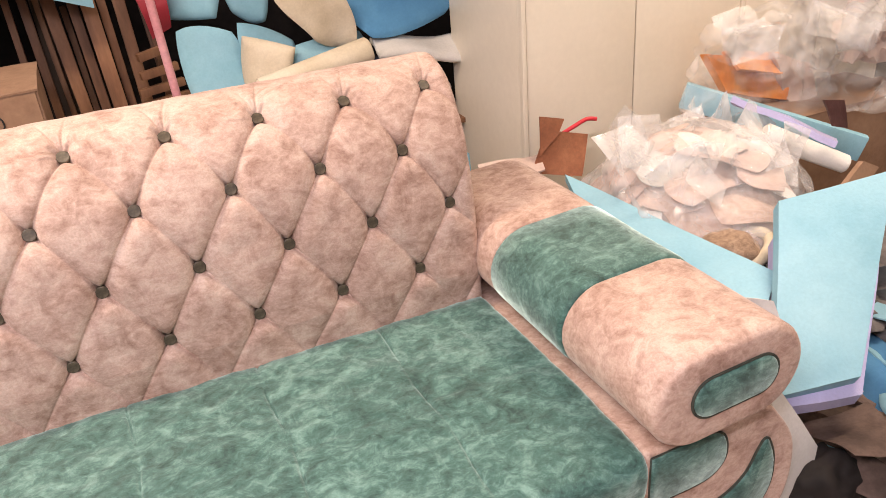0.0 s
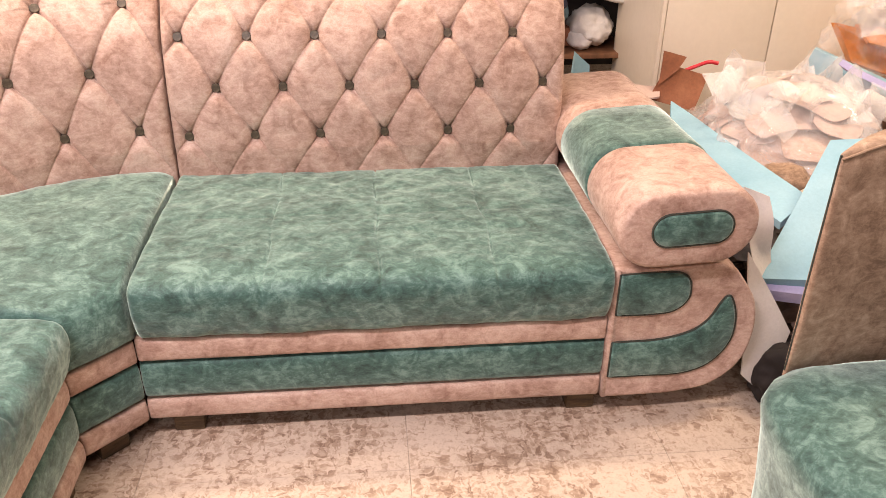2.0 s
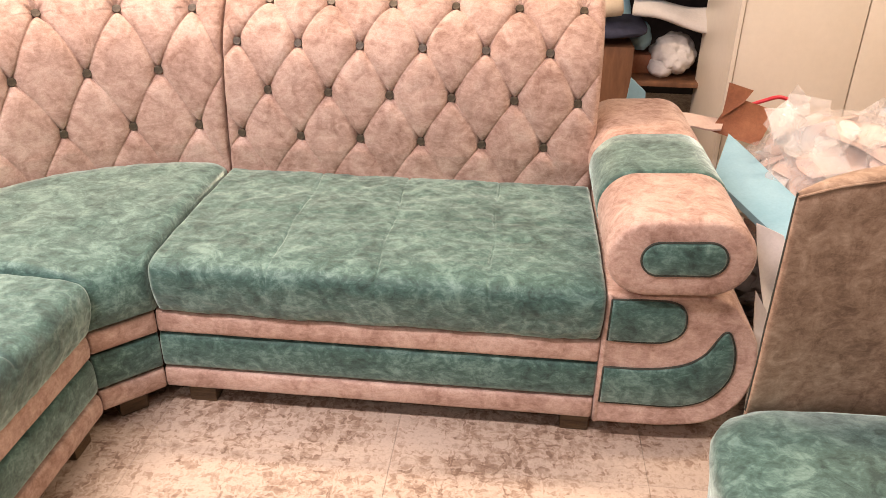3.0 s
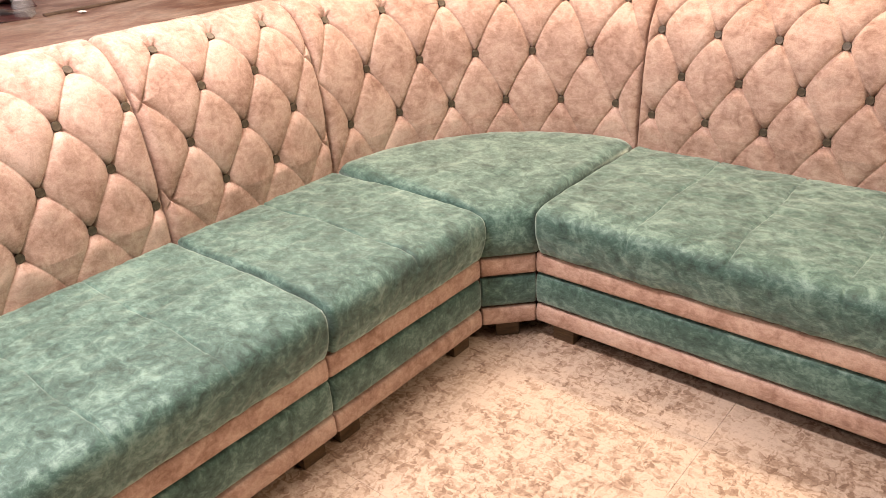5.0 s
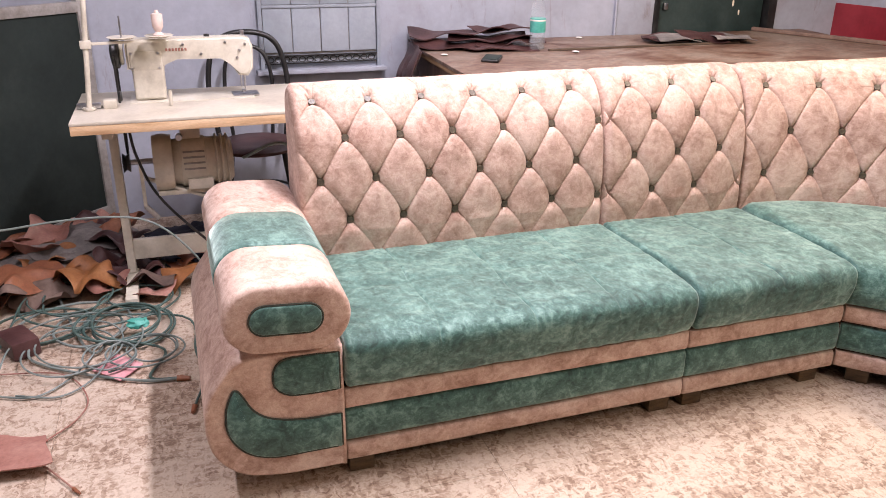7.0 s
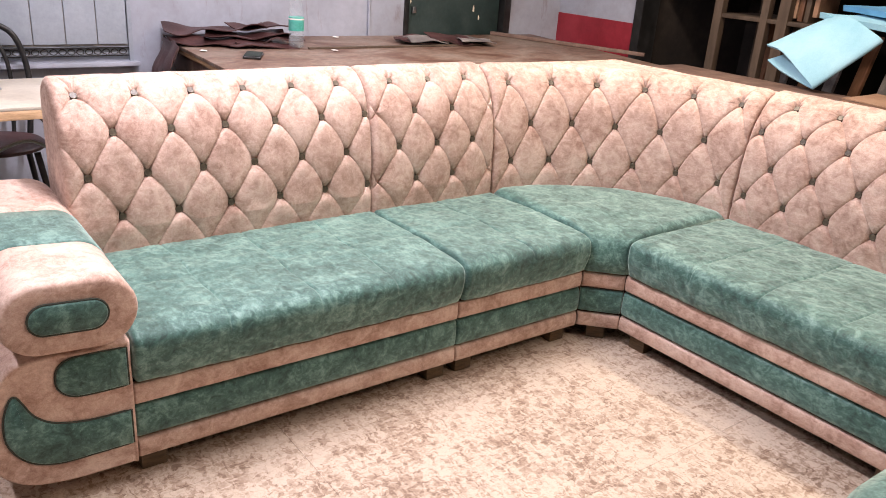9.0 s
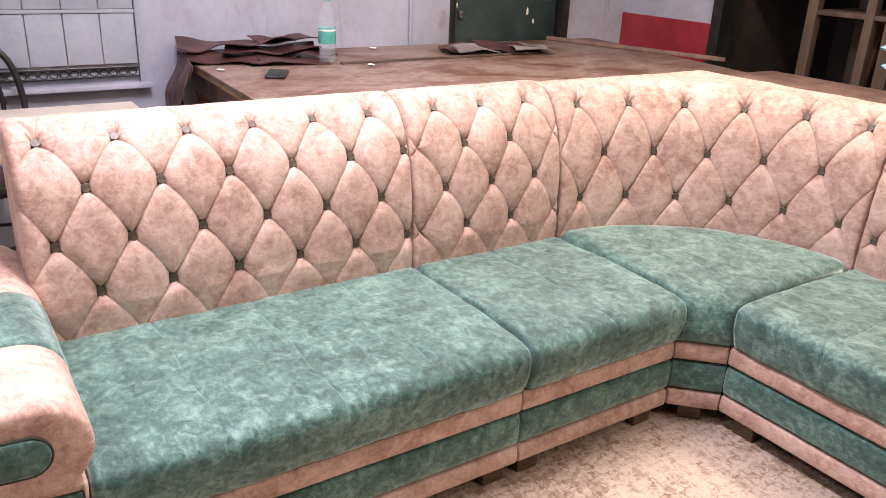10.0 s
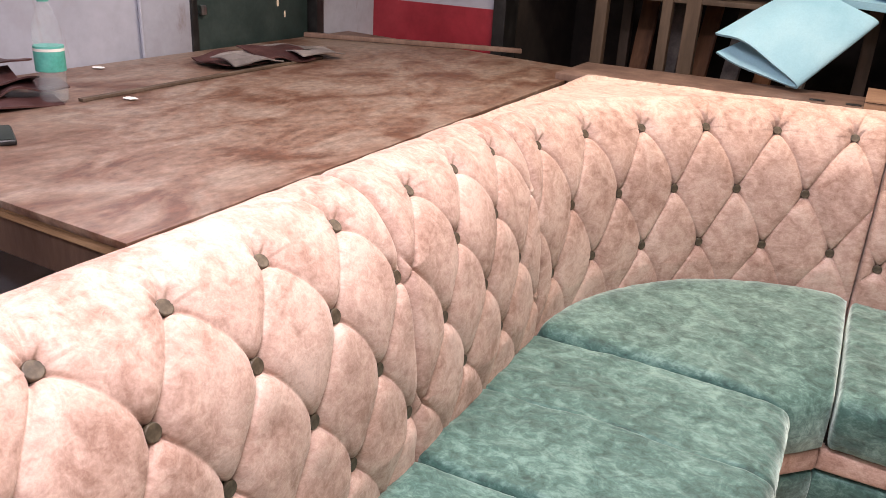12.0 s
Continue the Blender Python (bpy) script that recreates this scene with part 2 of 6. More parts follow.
def tile_material():
    """Worn printed tiles: a pale ground with brown scuffed veins."""
    m, tree, b = material("worn_floor_tile", 0.38)
    co = tree.nodes.new("ShaderNodeTexCoord").outputs["Object"]
    info = tree.nodes.new("ShaderNodeObjectInfo")
    shift = tree.nodes.new("ShaderNodeVectorMath")
    shift.operation = "ADD"
    scaled = tree.nodes.new("ShaderNodeVectorMath")
    scaled.operation = "SCALE"
    scaled.inputs["Scale"].default_value = 1.0
    tree.links.new(info.outputs["Location"], scaled.inputs[0])
    tree.links.new(co, shift.inputs[0])
    tree.links.new(scaled.outputs[0], shift.inputs[1])
    at = shift.outputs[0]
    big = noise_node(tree, at, 2.4, 4, 0.55, 0.3)
    scuff = noise_node(tree, at, 85.0, 8, 0.75, 0.6)
    fine = noise_node(tree, at, 110.0, 6, 0.7, 1.2)
    warp = tree.nodes.new("ShaderNodeTexNoise")
    warp.inputs["Scale"].default_value = 38.0
    tree.links.new(at, warp.inputs["Vector"])
    bent = mix(tree, "LINEAR_LIGHT", 0.022, at, warp.outputs["Color"])
    flakes = []
    for stretch in ((120, 32, 40), (30, 112, 40)):
        lay = tree.nodes.new("ShaderNodeMapping")
        lay.inputs["Scale"].default_value = stretch
        lay.inputs["Rotation"].default_value = (0, 0, 0.5)
        tree.links.new(bent, lay.inputs["Vector"])
        cell = node(tree, "ShaderNodeTexVoronoi", Scale=1.0)
        tree.links.new(lay.outputs["Vector"], cell.inputs["Vector"])
        flakes.append(cell.outputs["Color"])
    grey = tree.nodes.new("ShaderNodeSeparateColor")
    tree.links.new(mix(tree, "MIX", 0.5, flakes[0], flakes[1]), grey.inputs[0])
    mid = noise_node(tree, at, 9.0, 6, 0.62, 0.8)
    scraped = mix(tree, "MIX", 0.22, mix(tree, "MIX", 0.45, big, mid), scuff)
    shifted = mix(tree, "MIX", 0.26, scraped, grey.outputs[0])
    base = ramp(tree, shifted, [(0.38, (0.22, 0.145, 0.10)), (0.44, (0.34, 0.245, 0.178)), (0.49, (0.44, 0.345, 0.265)), (0.56, (0.545, 0.45, 0.36))])
    speck = ramp(tree, fine, [(0.38, (0.62, 0.56, 0.51)), (0.47, (0.97, 0.96, 0.95)), (0.6, (1.1, 1.1, 1.1))])
    colour = mix(tree, "MULTIPLY", 0.35, base, speck)
    shade = ramp(tree, info.outputs["Random"], [(0, (0.95, 0.945, 0.94)), (1, (1.04, 1.04, 1.04))])
    colour = mix(tree, "MULTIPLY", 1.0, colour, shade)
    tree.links.new(colour, b.inputs["Base Color"])
    rr = ramp(tree, scuff, [(0.4, (0.62, 0.62, 0.62)), (0.62, (0.36, 0.36, 0.36))])
    tree.links.new(rr, b.inputs["Roughness"])
    bump(tree, b, scuff, 0.25, 0.001)
    return m


TILE = tile_material()
GROUT = two_scale("grout", (0.36, 0.28, 0.23), (0.46, 0.37, 0.31), (0.54, 0.45, 0.39), 8, 60, 0.9)


def film_plastic(name, tint, clear, streak=0.0):
    """Thin crumpled polythene: mostly clear, glossy; white streaks on sharp folds paint in highlights."""
    m, tree, b = material(name, 0.10)
    b.inputs["Base Color"].default_value = (*tint, 1)
    b.inputs["Specular IOR Level"].default_value = 0.5
    co = object_coords(tree)
    folds = node(tree, "ShaderNodeTexNoise", Scale=8.0, Detail=4.0, Roughness=0.5, Distortion=0.6)
    folds.noise_type = "RIDGED_MULTIFRACTAL"
    tree.links.new(object_coords(tree, (1.0, 1.5, 2.0)), folds.inputs["Vector"])
    wrinkle = noise_node(tree, co, 6, 5, 0.55, 1.2)
    bump(tree, b, folds.outputs["Fac"], 0.8, 0.012)
    see = tree.nodes.new("ShaderNodeBsdfTransparent")
    see.inputs[0].default_value = (1, 1, 1, 1)
    blend = tree.nodes.new("ShaderNodeMixShader")
    fac = ramp(tree, wrinkle, [(0.40, (clear,) * 3), (0.66, (clear * 0.72,) * 3)])
    # opaque white ridge lines imitate the bright glints along folds
    if streak:
        sharp = node(tree, "ShaderNodeTexNoise", Scale=5.0, Detail=5.0, Roughness=0.55, Distortion=1.4)
        sharp.noise_type = "RIDGED_MULTIFRACTAL"
        tree.links.new(object_coords(tree, (1.0, 2.2, 1.4)), sharp.inputs["Vector"])
        line = ramp(tree, sharp.outputs["Fac"], [(0.74, (1, 1, 1)), (1.0, (1 - streak,) * 3)])
        fac = mix(tree, "MULTIPLY", 1.0, fac, line)
    tree.links.new(fac, blend.inputs[0])
    tree.links.new(b.outputs[0], blend.inputs[1])
    tree.links.new(see.outputs[0], blend.inputs[2])
    tree.links.new(blend.outputs[0], tree.nodes["Material Output"].inputs["Surface"])
    return m


POLY = film_plastic("clear_polythene", (0.96, 0.94, 0.92), 0.95, 0.45)
POLYWHITE = film_plastic("milky_polythene", (0.97, 0.95, 0.93), 0.84, 0.6)
BOTTLE = film_plastic("bottle_plastic", (0.70, 0.80, 0.82), 0.96)
TEAL = two_scale("teal_label", (0.05, 0.30, 0.24), (0.08, 0.38, 0.31), (0.12, 0.44, 0.37), 20, 90, 0.4, bump_height=0)
LAMPWHITE, _tree, _b = material("tube_glow", 0.5)
_b.inputs["Base Color"].default_value = (0.9, 0.9, 0.9, 1)
_b.inputs["Emission Color"].default_value = (1.0, 0.93, 0.84, 1)
_b.inputs["Emission Strength"].default_value = 4.0


# ---------------------------------------------------------------- building helpers
def thing(name, place, label, category, group="", kind=""):
    ob = new(name)
    ob.empty_display_size = 0.1
    ob.location = place
    return tagged(ob, label, category, group, kind)


def link(name, mesh, mat, parent=None, label=""):
    if not mesh.materials:
        mesh.materials.append(mat)
    ob = new(name, mesh)
    if parent is not None:
        ob.parent = parent
        bpy.context.view_layer.update()
        ob.matrix_parent_inverse = parent.matrix_world.inverted()
    return tagged(ob, label)


def part(name, bm, mat, parent=None, label="", smooth=True):
    bmesh.ops.recalc_face_normals(bm, faces=bm.faces)
    mesh = bpy.data.meshes.new(name)
    bm.to_mesh(mesh)
    bm.free()
    for p in mesh.polygons:
        p.use_smooth = smooth
    if smooth:
        mesh.set_sharp_from_angle(angle=radians(50))
    return link(name, mesh, mat, parent, label)


def block(size, at=(0, 0, 0), bevel=0.004, turn=None, bm=None, segs=2):
    """A bevelled box centred at a place."""
    own = bmesh.new()
    bmesh.ops.create_cube(own, size=1, matrix=Matrix.Diagonal((*size, 1)))
    if bevel:
        bmesh.ops.bevel(own, geom=list(own.edges), offset=min(bevel, min(size) * 0.45), segments=segs, affect="EDGES", profile=0.6)
    m = Matrix.Translation(at) @ (turn or Matrix())
    bmesh.ops.transform(own, matrix=m, verts=own.verts)
    return join(bm, own)


def join(bm, own):
    if bm is None:
        return own
    copy = {v: bm.verts.new(v.co) for v in own.verts}
    for f in own.faces:
        bm.faces.new([copy[v] for v in f.verts])
    own.free()
    return bm


def bar(a, b, wide, thick, bevel=0.003, bm=None, up=(0, 0, 1)):
    """A squared bar from a to b."""
    a, b = Vector(a), Vector(b)
    z = (b - a).normalized()
    x = Vector(up).cross(z)
    x = x.normalized() if x.length > 1e-3 else Vector((1, 0, 0))
    y = z.cross(x)
    turn = Matrix((x, y, z)).transposed().to_4x4()
    return block((wide, thick, (b - a).length), (a + b) / 2, bevel, turn, bm)


def rod(a, b, r0, r1=None, segs=16, bm=None, bevel=0.0):
    a, b = Vector(a), Vector(b)
    own = bmesh.new()
    bmesh.ops.create_cone(own, cap_ends=True, segments=segs, radius1=r0, radius2=r0 if r1 is None else r1, depth=(b - a).length)
    if bevel:
        rims = [e for e in own.edges if len([f for f in e.link_faces if len(f.verts) > 4]) == 1]
        bmesh.ops.bevel(own, geom=rims, offset=bevel, segments=2, affect="EDGES")
    bmesh.ops.transform(own, matrix=Matrix.Translation((a + b) / 2) @ (b - a).to_track_quat("Z", "Y").to_matrix().to_4x4(), verts=own.verts)
    return join(bm, own)


def smooth_path(points, steps=8, closed=False):
    """Catmull-Rom through the points."""
    pts = [np.array(p, float) for p in points]
    n = len(pts)
    out = []
    for i in range(n if closed else n - 1):
        p1, p2 = pts[i], pts[(i + 1) % n]
        p0 = pts[i - 1] if closed or i else 2 * p1 - p2
        p3 = pts[(i + 2) % n] if closed or i + 2 < n else 2 * p2 - p1
        for t in np.arange(steps) / steps:
            out.append(0.5 * (2 * p1 + (p2 - p0) * t + (2 * p0 - 5 * p1 + 4 * p2 - p3) * t * t + (3 * p1 - p0 - 3 * p2 + p3) * t ** 3))
    if not closed:
        out.append(pts[-1])
    return [Vector(p) for p in out]


def tube(path, r, segs=8, closed=False, bm=None):
    """A round tube along a path of 3D points."""
    bm = bm or bmesh.new()
    n = len(path)
    rings, side = [], None
    for i, p in enumerate(path):
        a, b = path[i - 1] if (i or closed) else p, path[(i + 1) % n] if (i + 1 < n or closed) else p
        t = (b - a).normalized()
        side = Vector((0, 0, 1)).cross(t) if side is None else side - side.dot(t) * t
        side = side.normalized() if side.length > 1e-4 else t.orthogonal().normalized()
        other = t.cross(side)
        rings.append([bm.verts.new(p + r * (math.cos(k * math.tau / segs) * side + math.sin(k * math.tau / segs) * other)) for k in range(segs)])
    for i in range(n if closed else n - 1):
        one, two = rings[i], rings[(i + 1) % n]
        for k in range(segs):
            bm.faces.new((one[k], one[(k + 1) % segs], two[(k + 1) % segs], two[k]))
    if not closed:
        bm.faces.new(rings[0][::-1])
        bm.faces.new(rings[-1])
    return bm


def lathe(profile, place, segs=28, bm=None, turn=None):
    """Turns (radius, height) pairs round the upright axis."""
    own = bmesh.new()
    rings = [[own.verts.new((r * math.cos(k * math.tau / segs), r * math.sin(k * math.tau / segs), z)) for k in range(segs)] for r, z in profile]
    for one, two in zip(rings, rings[1:]):
        for k in range(segs):
            own.faces.new((one[k], one[(k + 1) % segs], two[(k + 1) % segs], two[k]))
    own.faces.new(rings[0][::-1])
    own.faces.new(rings[-1])
    bmesh.ops.transform(own, matrix=Matrix.Translation(place) @ (turn or Matrix()), verts=own.verts)
    return join(bm, own)


def grid_mesh(name, p, wrap=False, caps=False):
    """A mesh from an array of rows x columns x 3; wrap closes the columns, caps fills the first and last row."""
    n, m = p.shape[:2]
    verts = p.reshape(-1, 3)
    i, j = np.meshgrid(np.arange(n - 1), np.arange(m if wrap else m - 1), indexing="ij")
    k = (j + 1) % m
    faces = np.stack([i * m + j, (i + 1) * m + j, (i + 1) * m + k, i * m + k], -1).reshape(-1, 4).tolist()
    if caps:
        faces += [list(range(m)), [(n - 1) * m + q for q in range(m)][::-1]]
    mesh = bpy.data.meshes.new(name)
    mesh.from_pydata(verts.tolist(), [], faces)
    mesh.polygons.foreach_set("use_smooth", [True] * len(mesh.polygons))
    mesh.update()
    return mesh


def wobble(x, y, z, scale, seed=0.0):
    return noise.noise(Vector((x * scale + seed, y * scale - seed, z * scale + 2 * seed)))


def sheet(corners, thick, nu=14, nv=14, amp=0.0, scale=4.0, seed=0.0, soft=0.0):
    """A soft sheet over four corners (in ring order), waved by noise, with real thickness."""
    a, b, c, d = [Vector(q) for q in corners]
    normal = (b - a).cross(d - a).normalized()
    bm = bmesh.new()
    sides = []
    for top in (1, 0):
        rows = []
        for i in range(nu + 1):
            row = []
            for j in range(nv + 1):
                u, v = 2 * i / nu - 1, 2 * j / nv - 1
                rim = 1 - 0.8 * (max(abs(u), abs(v)) ** 6 if soft else 0)
                u, v = 0.5 + 0.5 * u * math.sqrt(1 - soft * v * v / 2), 0.5 + 0.5 * v * math.sqrt(1 - soft * u * u / 2)
                p = (a * (1 - u) + b * u) * (1 - v) + (d * (1 - u) + c * u) * v
                p = p + normal * (amp * 2 * wobble(*p, scale, seed) + thick * rim * (top - 0.5))
                if amp:
                    p += Vector((wobble(*p, scale, seed + 7), wobble(*p, scale, seed + 13), 0)) * amp * 0.8
                row.append(bm.verts.new(p))
            rows.append(row)
        sides.append(rows)
    up, low = sides
    for i in range(nu):
        for j in range(nv):
            bm.faces.new((up[i][j], up[i + 1][j], up[i + 1][j + 1], up[i][j + 1]))
            bm.faces.new((low[i][j], low[i][j + 1], low[i + 1][j + 1], low[i + 1][j]))
    ring = [(i, 0) for i in range(nu)] + [(nu, j) for j in range(nv)] + [(i, nv) for i in range(nu, 0, -1)] + [(0, j) for j in range(nv, 0, -1)]
    for (i, j), (k, l) in zip(ring, ring[1:] + ring[:1]):
        bm.faces.new((up[i][j], low[i][j], low[k][l], up[k][l]))
    return bm


def lump(place, radii, amp=0.2, scale=3.0, seed=0.0, level=4, crease=0.0):
    """A crumpled lump with a flattened underside."""
    bm = bmesh.new()
    bmesh.ops.create_icosphere(bm, subdivisions=level, radius=1)
    for v in bm.verts:
        q = v.co.normalized()
        s = 1 + amp * wobble(*q, scale, seed) + amp * 0.5 * wobble(*q, scale * 2.3, seed + 3)
        if crease:
            s += crease * (abs(wobble(*q, scale * 3.1, seed + 5)) + 0.6 * abs(wobble(*q, scale * 6.7, seed + 9)))
        p = q * s
        p.z = max(p.z, -0.85)
        v.co = Vector((p.x * radii[0], p.y * radii[1], p.z * radii[2])) + Vector(place)
    return bm


# ---------------------------------------------------------------- the room
def box_wall(name, spans, mat):
    """A wall of one mesh from boxes given as (x0, x1, y0, y1, z0, z1)."""
    bm = bmesh.new()
    for x0, x1, y0, y1, z0, z1 in spans:
        block((x1 - x0, y1 - y0, z1 - z0), ((x0 + x1) / 2, (y0 + y1) / 2, (z0 + z1) / 2), 0, bm=bm)
    return tagged(part(name, bm, mat, smooth=False), kind="structure")


XW, XE, YS, YN, TOP = -2.62, 3.30, -3.60, 3.30, 2.80
tagged(box_wall("wall_west", [(XW - 0.15, XW, YS, 0.63, 0, TOP), (XW - 0.15, XW, 1.53, 2.03, 0, TOP), (XW - 0.15, XW, 0.63, 1.53, 2.0, TOP)], WALL),
       "pale lavender painted wall, stained and scuffed low down", "wall")
# second span: unseen header added to keep lamp_north's light out of the storeroom
tagged(box_wall("wall_north", [(XW - 0.15, -1.87, 2.03, 2.15, 0, TOP), (-1.87, 1.40, 2.03, 2.15, 1.50, TOP)], WALL), "short lavender painted wall above a red dado, plus an added unseen header", "wall")
tagged(box_wall("dado", [(XW, -1.87, 2.024, 2.03, 0, 1.05)], REDPAINT), "dark red painted dado band on the wall", "dado")
tagged(box_wall("door_jamb", [(-1.868, -1.80, 1.995, 2.16, 0, TOP)], BLACK), "dark wooden jamb at the storeroom opening", "door jamb")
# near-black colour stands in for the storeroom's lack of light
tagged(box_wall("wall_store", [(-1.99, XE, YN, YN + 0.15, 0, TOP), (-1.99, -1.87, 2.15, YN, 0, TOP)], DARK), "storeroom back wall, coloured near-black as if unlit", "wall")
# unseen east and south walls close the room and soak up bounced light
tagged(box_wall("wall_east", [(XE, XE + 0.15, YS, YN + 0.15, 0, TOP)], PLASTER), "unseen plain wall, darkened to cut bounced light", "wall")
tagged(box_wall("wall_south", [(XW - 0.15, XE + 0.15, YS - 0.15, YS, 0, TOP)], PLASTER), "unseen plain wall, darkened to cut bounced light", "wall")
tagged(box_wall("ceiling", [(XW - 0.15, XE + 0.15, YS - 0.15, YN + 0.15, TOP, TOP + 0.12)], CEIL), "unseen plain ceiling, greyed to cut bounced light", "ceiling")

# assumed fittings for the lamps above; none of them is in view
for n, (lamp_name, spot, long, wide, watts, tint) in enumerate(TUBES):
    fit_ob = thing("assumed_tube_light", (spot[0], spot[1], TOP), "assumed white ceiling tube light, out of view, with a long glowing tube", "lamp", "ceiling tube lights")
    part("housing", block((long + 0.06, 0.07, 0.05), (spot[0], spot[1], TOP - 0.025), 0.006), IVORY, fit_ob)
    part("glowing_tube", rod((spot[0] - long / 2, spot[1], TOP - 0.075), (spot[0] + long / 2, spot[1], TOP - 0.075), 0.014, bevel=0.003), LAMPWHITE, fit_ob, "glowing glass tube")

# added fitting to go with the wall fill; out of view
fit_ob = thing("assumed_tube_light", (XW, 0.10, 2.5), "added white tube light high on the wall, out of view", "lamp")
part("housing", block((0.05, 1.26, 0.07), (XW + 0.026, 0.10, 2.50), 0.006), IVORY, fit_ob)
part("glowing_tube", rod((XW + 0.060, -0.50, 2.50), (XW + 0.060, 0.70, 2.50), 0.010, bevel=0.003), LAMPWHITE, fit_ob, "glowing glass tube")

# closed dark door in the west wall
door = thing("door_1", (XW - 0.06, 1.08, 0), "dark green metal door with flaking paint, closed", "door", kind="structure")
part("door_leaf", block((0.04, 0.82, 1.96), (XW - 0.05, 1.05, 0.98), 0.004), DOORGREEN, door)
part("door_frame", block((0.10, 0.06, 2.0), (XW - 0.03, 1.50, 1.0), 0.004), BLACK, door)
part("door_frame", block((0.10, 0.035, 2.0), (XW - 0.04, 0.648, 1.0), 0.004), BLACK, door)
for k, (py, pz, w, h) in enumerate(((1.02, 1.24, 0.09, 0.14), (1.08, 1.30, 0.06, 0.06), (1.23, 1.06, 0.015, 0.05), (1.28, 1.0, 0.012, 0.035), (0.70, 1.10, 0.01, 0.03))):
    part("paint_flake", lump((XW - 0.0295, py, pz), (0.0025, w / 2, h / 2), 0.5, 2.5, k * 3.1, 2), CREAMFOAM, door, "bare patch where paint has flaked")
part("padlock", block((0.02, 0.03, 0.04), (XW - 0.018, 0.72, 1.05), 0.004), STEEL, door)

# shuttered window above the sewing table
win = thing("window_1", (XW, -1.42, 0.76), "pale blue-grey steel window with shut panels", "window", kind="structure")
wy0, wy1 = -1.735, -1.125
for z0, z1 in ((0.86, 1.085), (1.105, 1.50), (1.52, 1.90)):
    for k in range(4):
        step = (wy1 - wy0) / 4
        part("pane", block((0.012, step - 0.005, z1 - z0), (XW + 0.014, wy0 + step * (k + 0.5), (z0 + z1) / 2), 0.003), WINDOW, win)
part("window_backing", block((0.008, wy1 - wy0, 1.07), (XW + 0.004, (wy0 + wy1) / 2, 1.385), 0), GREYMETAL, win)
part("scroll_plate", block((0.008, wy1 - wy0, 0.06), (XW + 0.004, (wy0 + wy1) / 2, 0.816), 0), WINDOW, win)
for zz in (1.095, 1.51, 1.91):
    part("window_rail", block((0.024, wy1 - wy0, 0.016), (XW + 0.014, (wy0 + wy1) / 2, zz), 0.002), WINDOW, win)
for yy in (wy0 - 0.012, wy1 + 0.012):
    part("window_frame", block((0.03, 0.022, 1.15), (XW + 0.015, yy, 1.345), 0.003), WINDOW, win)
for k in range(14):
    yy = wy0 + 0.03 + k * (wy1 - wy0 - 0.06) / 13
    part("scroll", tube([Vector((XW + 0.02, yy + 0.018 * math.cos(a), 0.822 + 0.013 * math.sin(a))) for a in np.arange(12) * math.tau / 12], 0.003, 5, True), BLACK, win)
part("scroll_rail", block((0.014, wy1 - wy0, 0.006), (XW + 0.02, (wy0 + wy1) / 2, 0.842), 0.001), BLACK, win)
part("scroll_rail", block((0.014, wy1 - wy0, 0.006), (XW + 0.02, (wy0 + wy1) / 2, 0.802), 0.001), BLACK, win)
part("window_sill", block((0.07, wy1 - wy0 + 0.09, 0.022), (XW + 0.035, (wy0 + wy1) / 2, 0.762), 0.004), WALL, win)

part_pipe = thing("conduit", (XW, 0.36, 0.86), "thin painted wall conduit with a pitted edge", "pipe")
part("conduit_run", tube(smooth_path([(XW + 0.012, 0.362, 0.86), (XW + 0.013, 0.358, 1.4), (XW + 0.012, 0.36, TOP)], 4), 0.008), WALL, part_pipe)

# ---------------------------------------------------------------- the corner sofa
def smooth2(points, steps):
    return np.array([tuple(v) for v in smooth_path([(p[0], p[1], 0) for p in points], steps)])[:, :2]


# front and top of the backrest, as (depth behind the seat's front, height)
BACK = smooth2([(0.600, 0.40), (0.604, 0.47), (0.612, 0.567), (0.622, 0.70), (0.648, 0.837), (0.705, 0.935), (0.765, 0.972), (0.815, 0.972), (0.850, 0.945), (0.862, 0.90)], 12)
ROWS4, ROWS3 = (0.945, 0.837, 0.702, 0.567), (0.918, 0.752, 0.587)


class Straight:
    """A straight sofa unit: u runs along the seat from its origin, d goes back."""
    lead = 0.0

    def __init__(self, origin, along, back, length):
        self.o, self.a, self.b, self.length = np.array(origin), np.array(along), np.array(back), length

    def place(self, u, d, z):
        xy = self.o + np.multiply.outer(u, self.a) + np.multiply.outer(d, self.b)
        return np.concatenate([xy, np.asarray(z)[..., None]], -1)

    def metres(self, u):
        return u


class Corner:
    """The quarter-round corner unit: u is the angle from the west unit to the north one, in metres on an arc of 0.72 m."""
    length = 0.72 * math.pi / 2

    def place(self, u, d, z):
        t = u / 0.72
        out = np.clip((d - 0.765) / 0.085, 0, 1)
        square = 0.965 / np.maximum(np.cos(t), np.sin(t))
        r = np.minimum(d, 0.765) + 0.12
        r = r + (square - r) * out
        zz = np.asarray(z) + (0.972 - np.asarray(z)) * (d > 0.77) * (d < 0.84)
        return np.stack([-r * np.cos(t), -0.12 + r * np.sin(t), zz], -1)


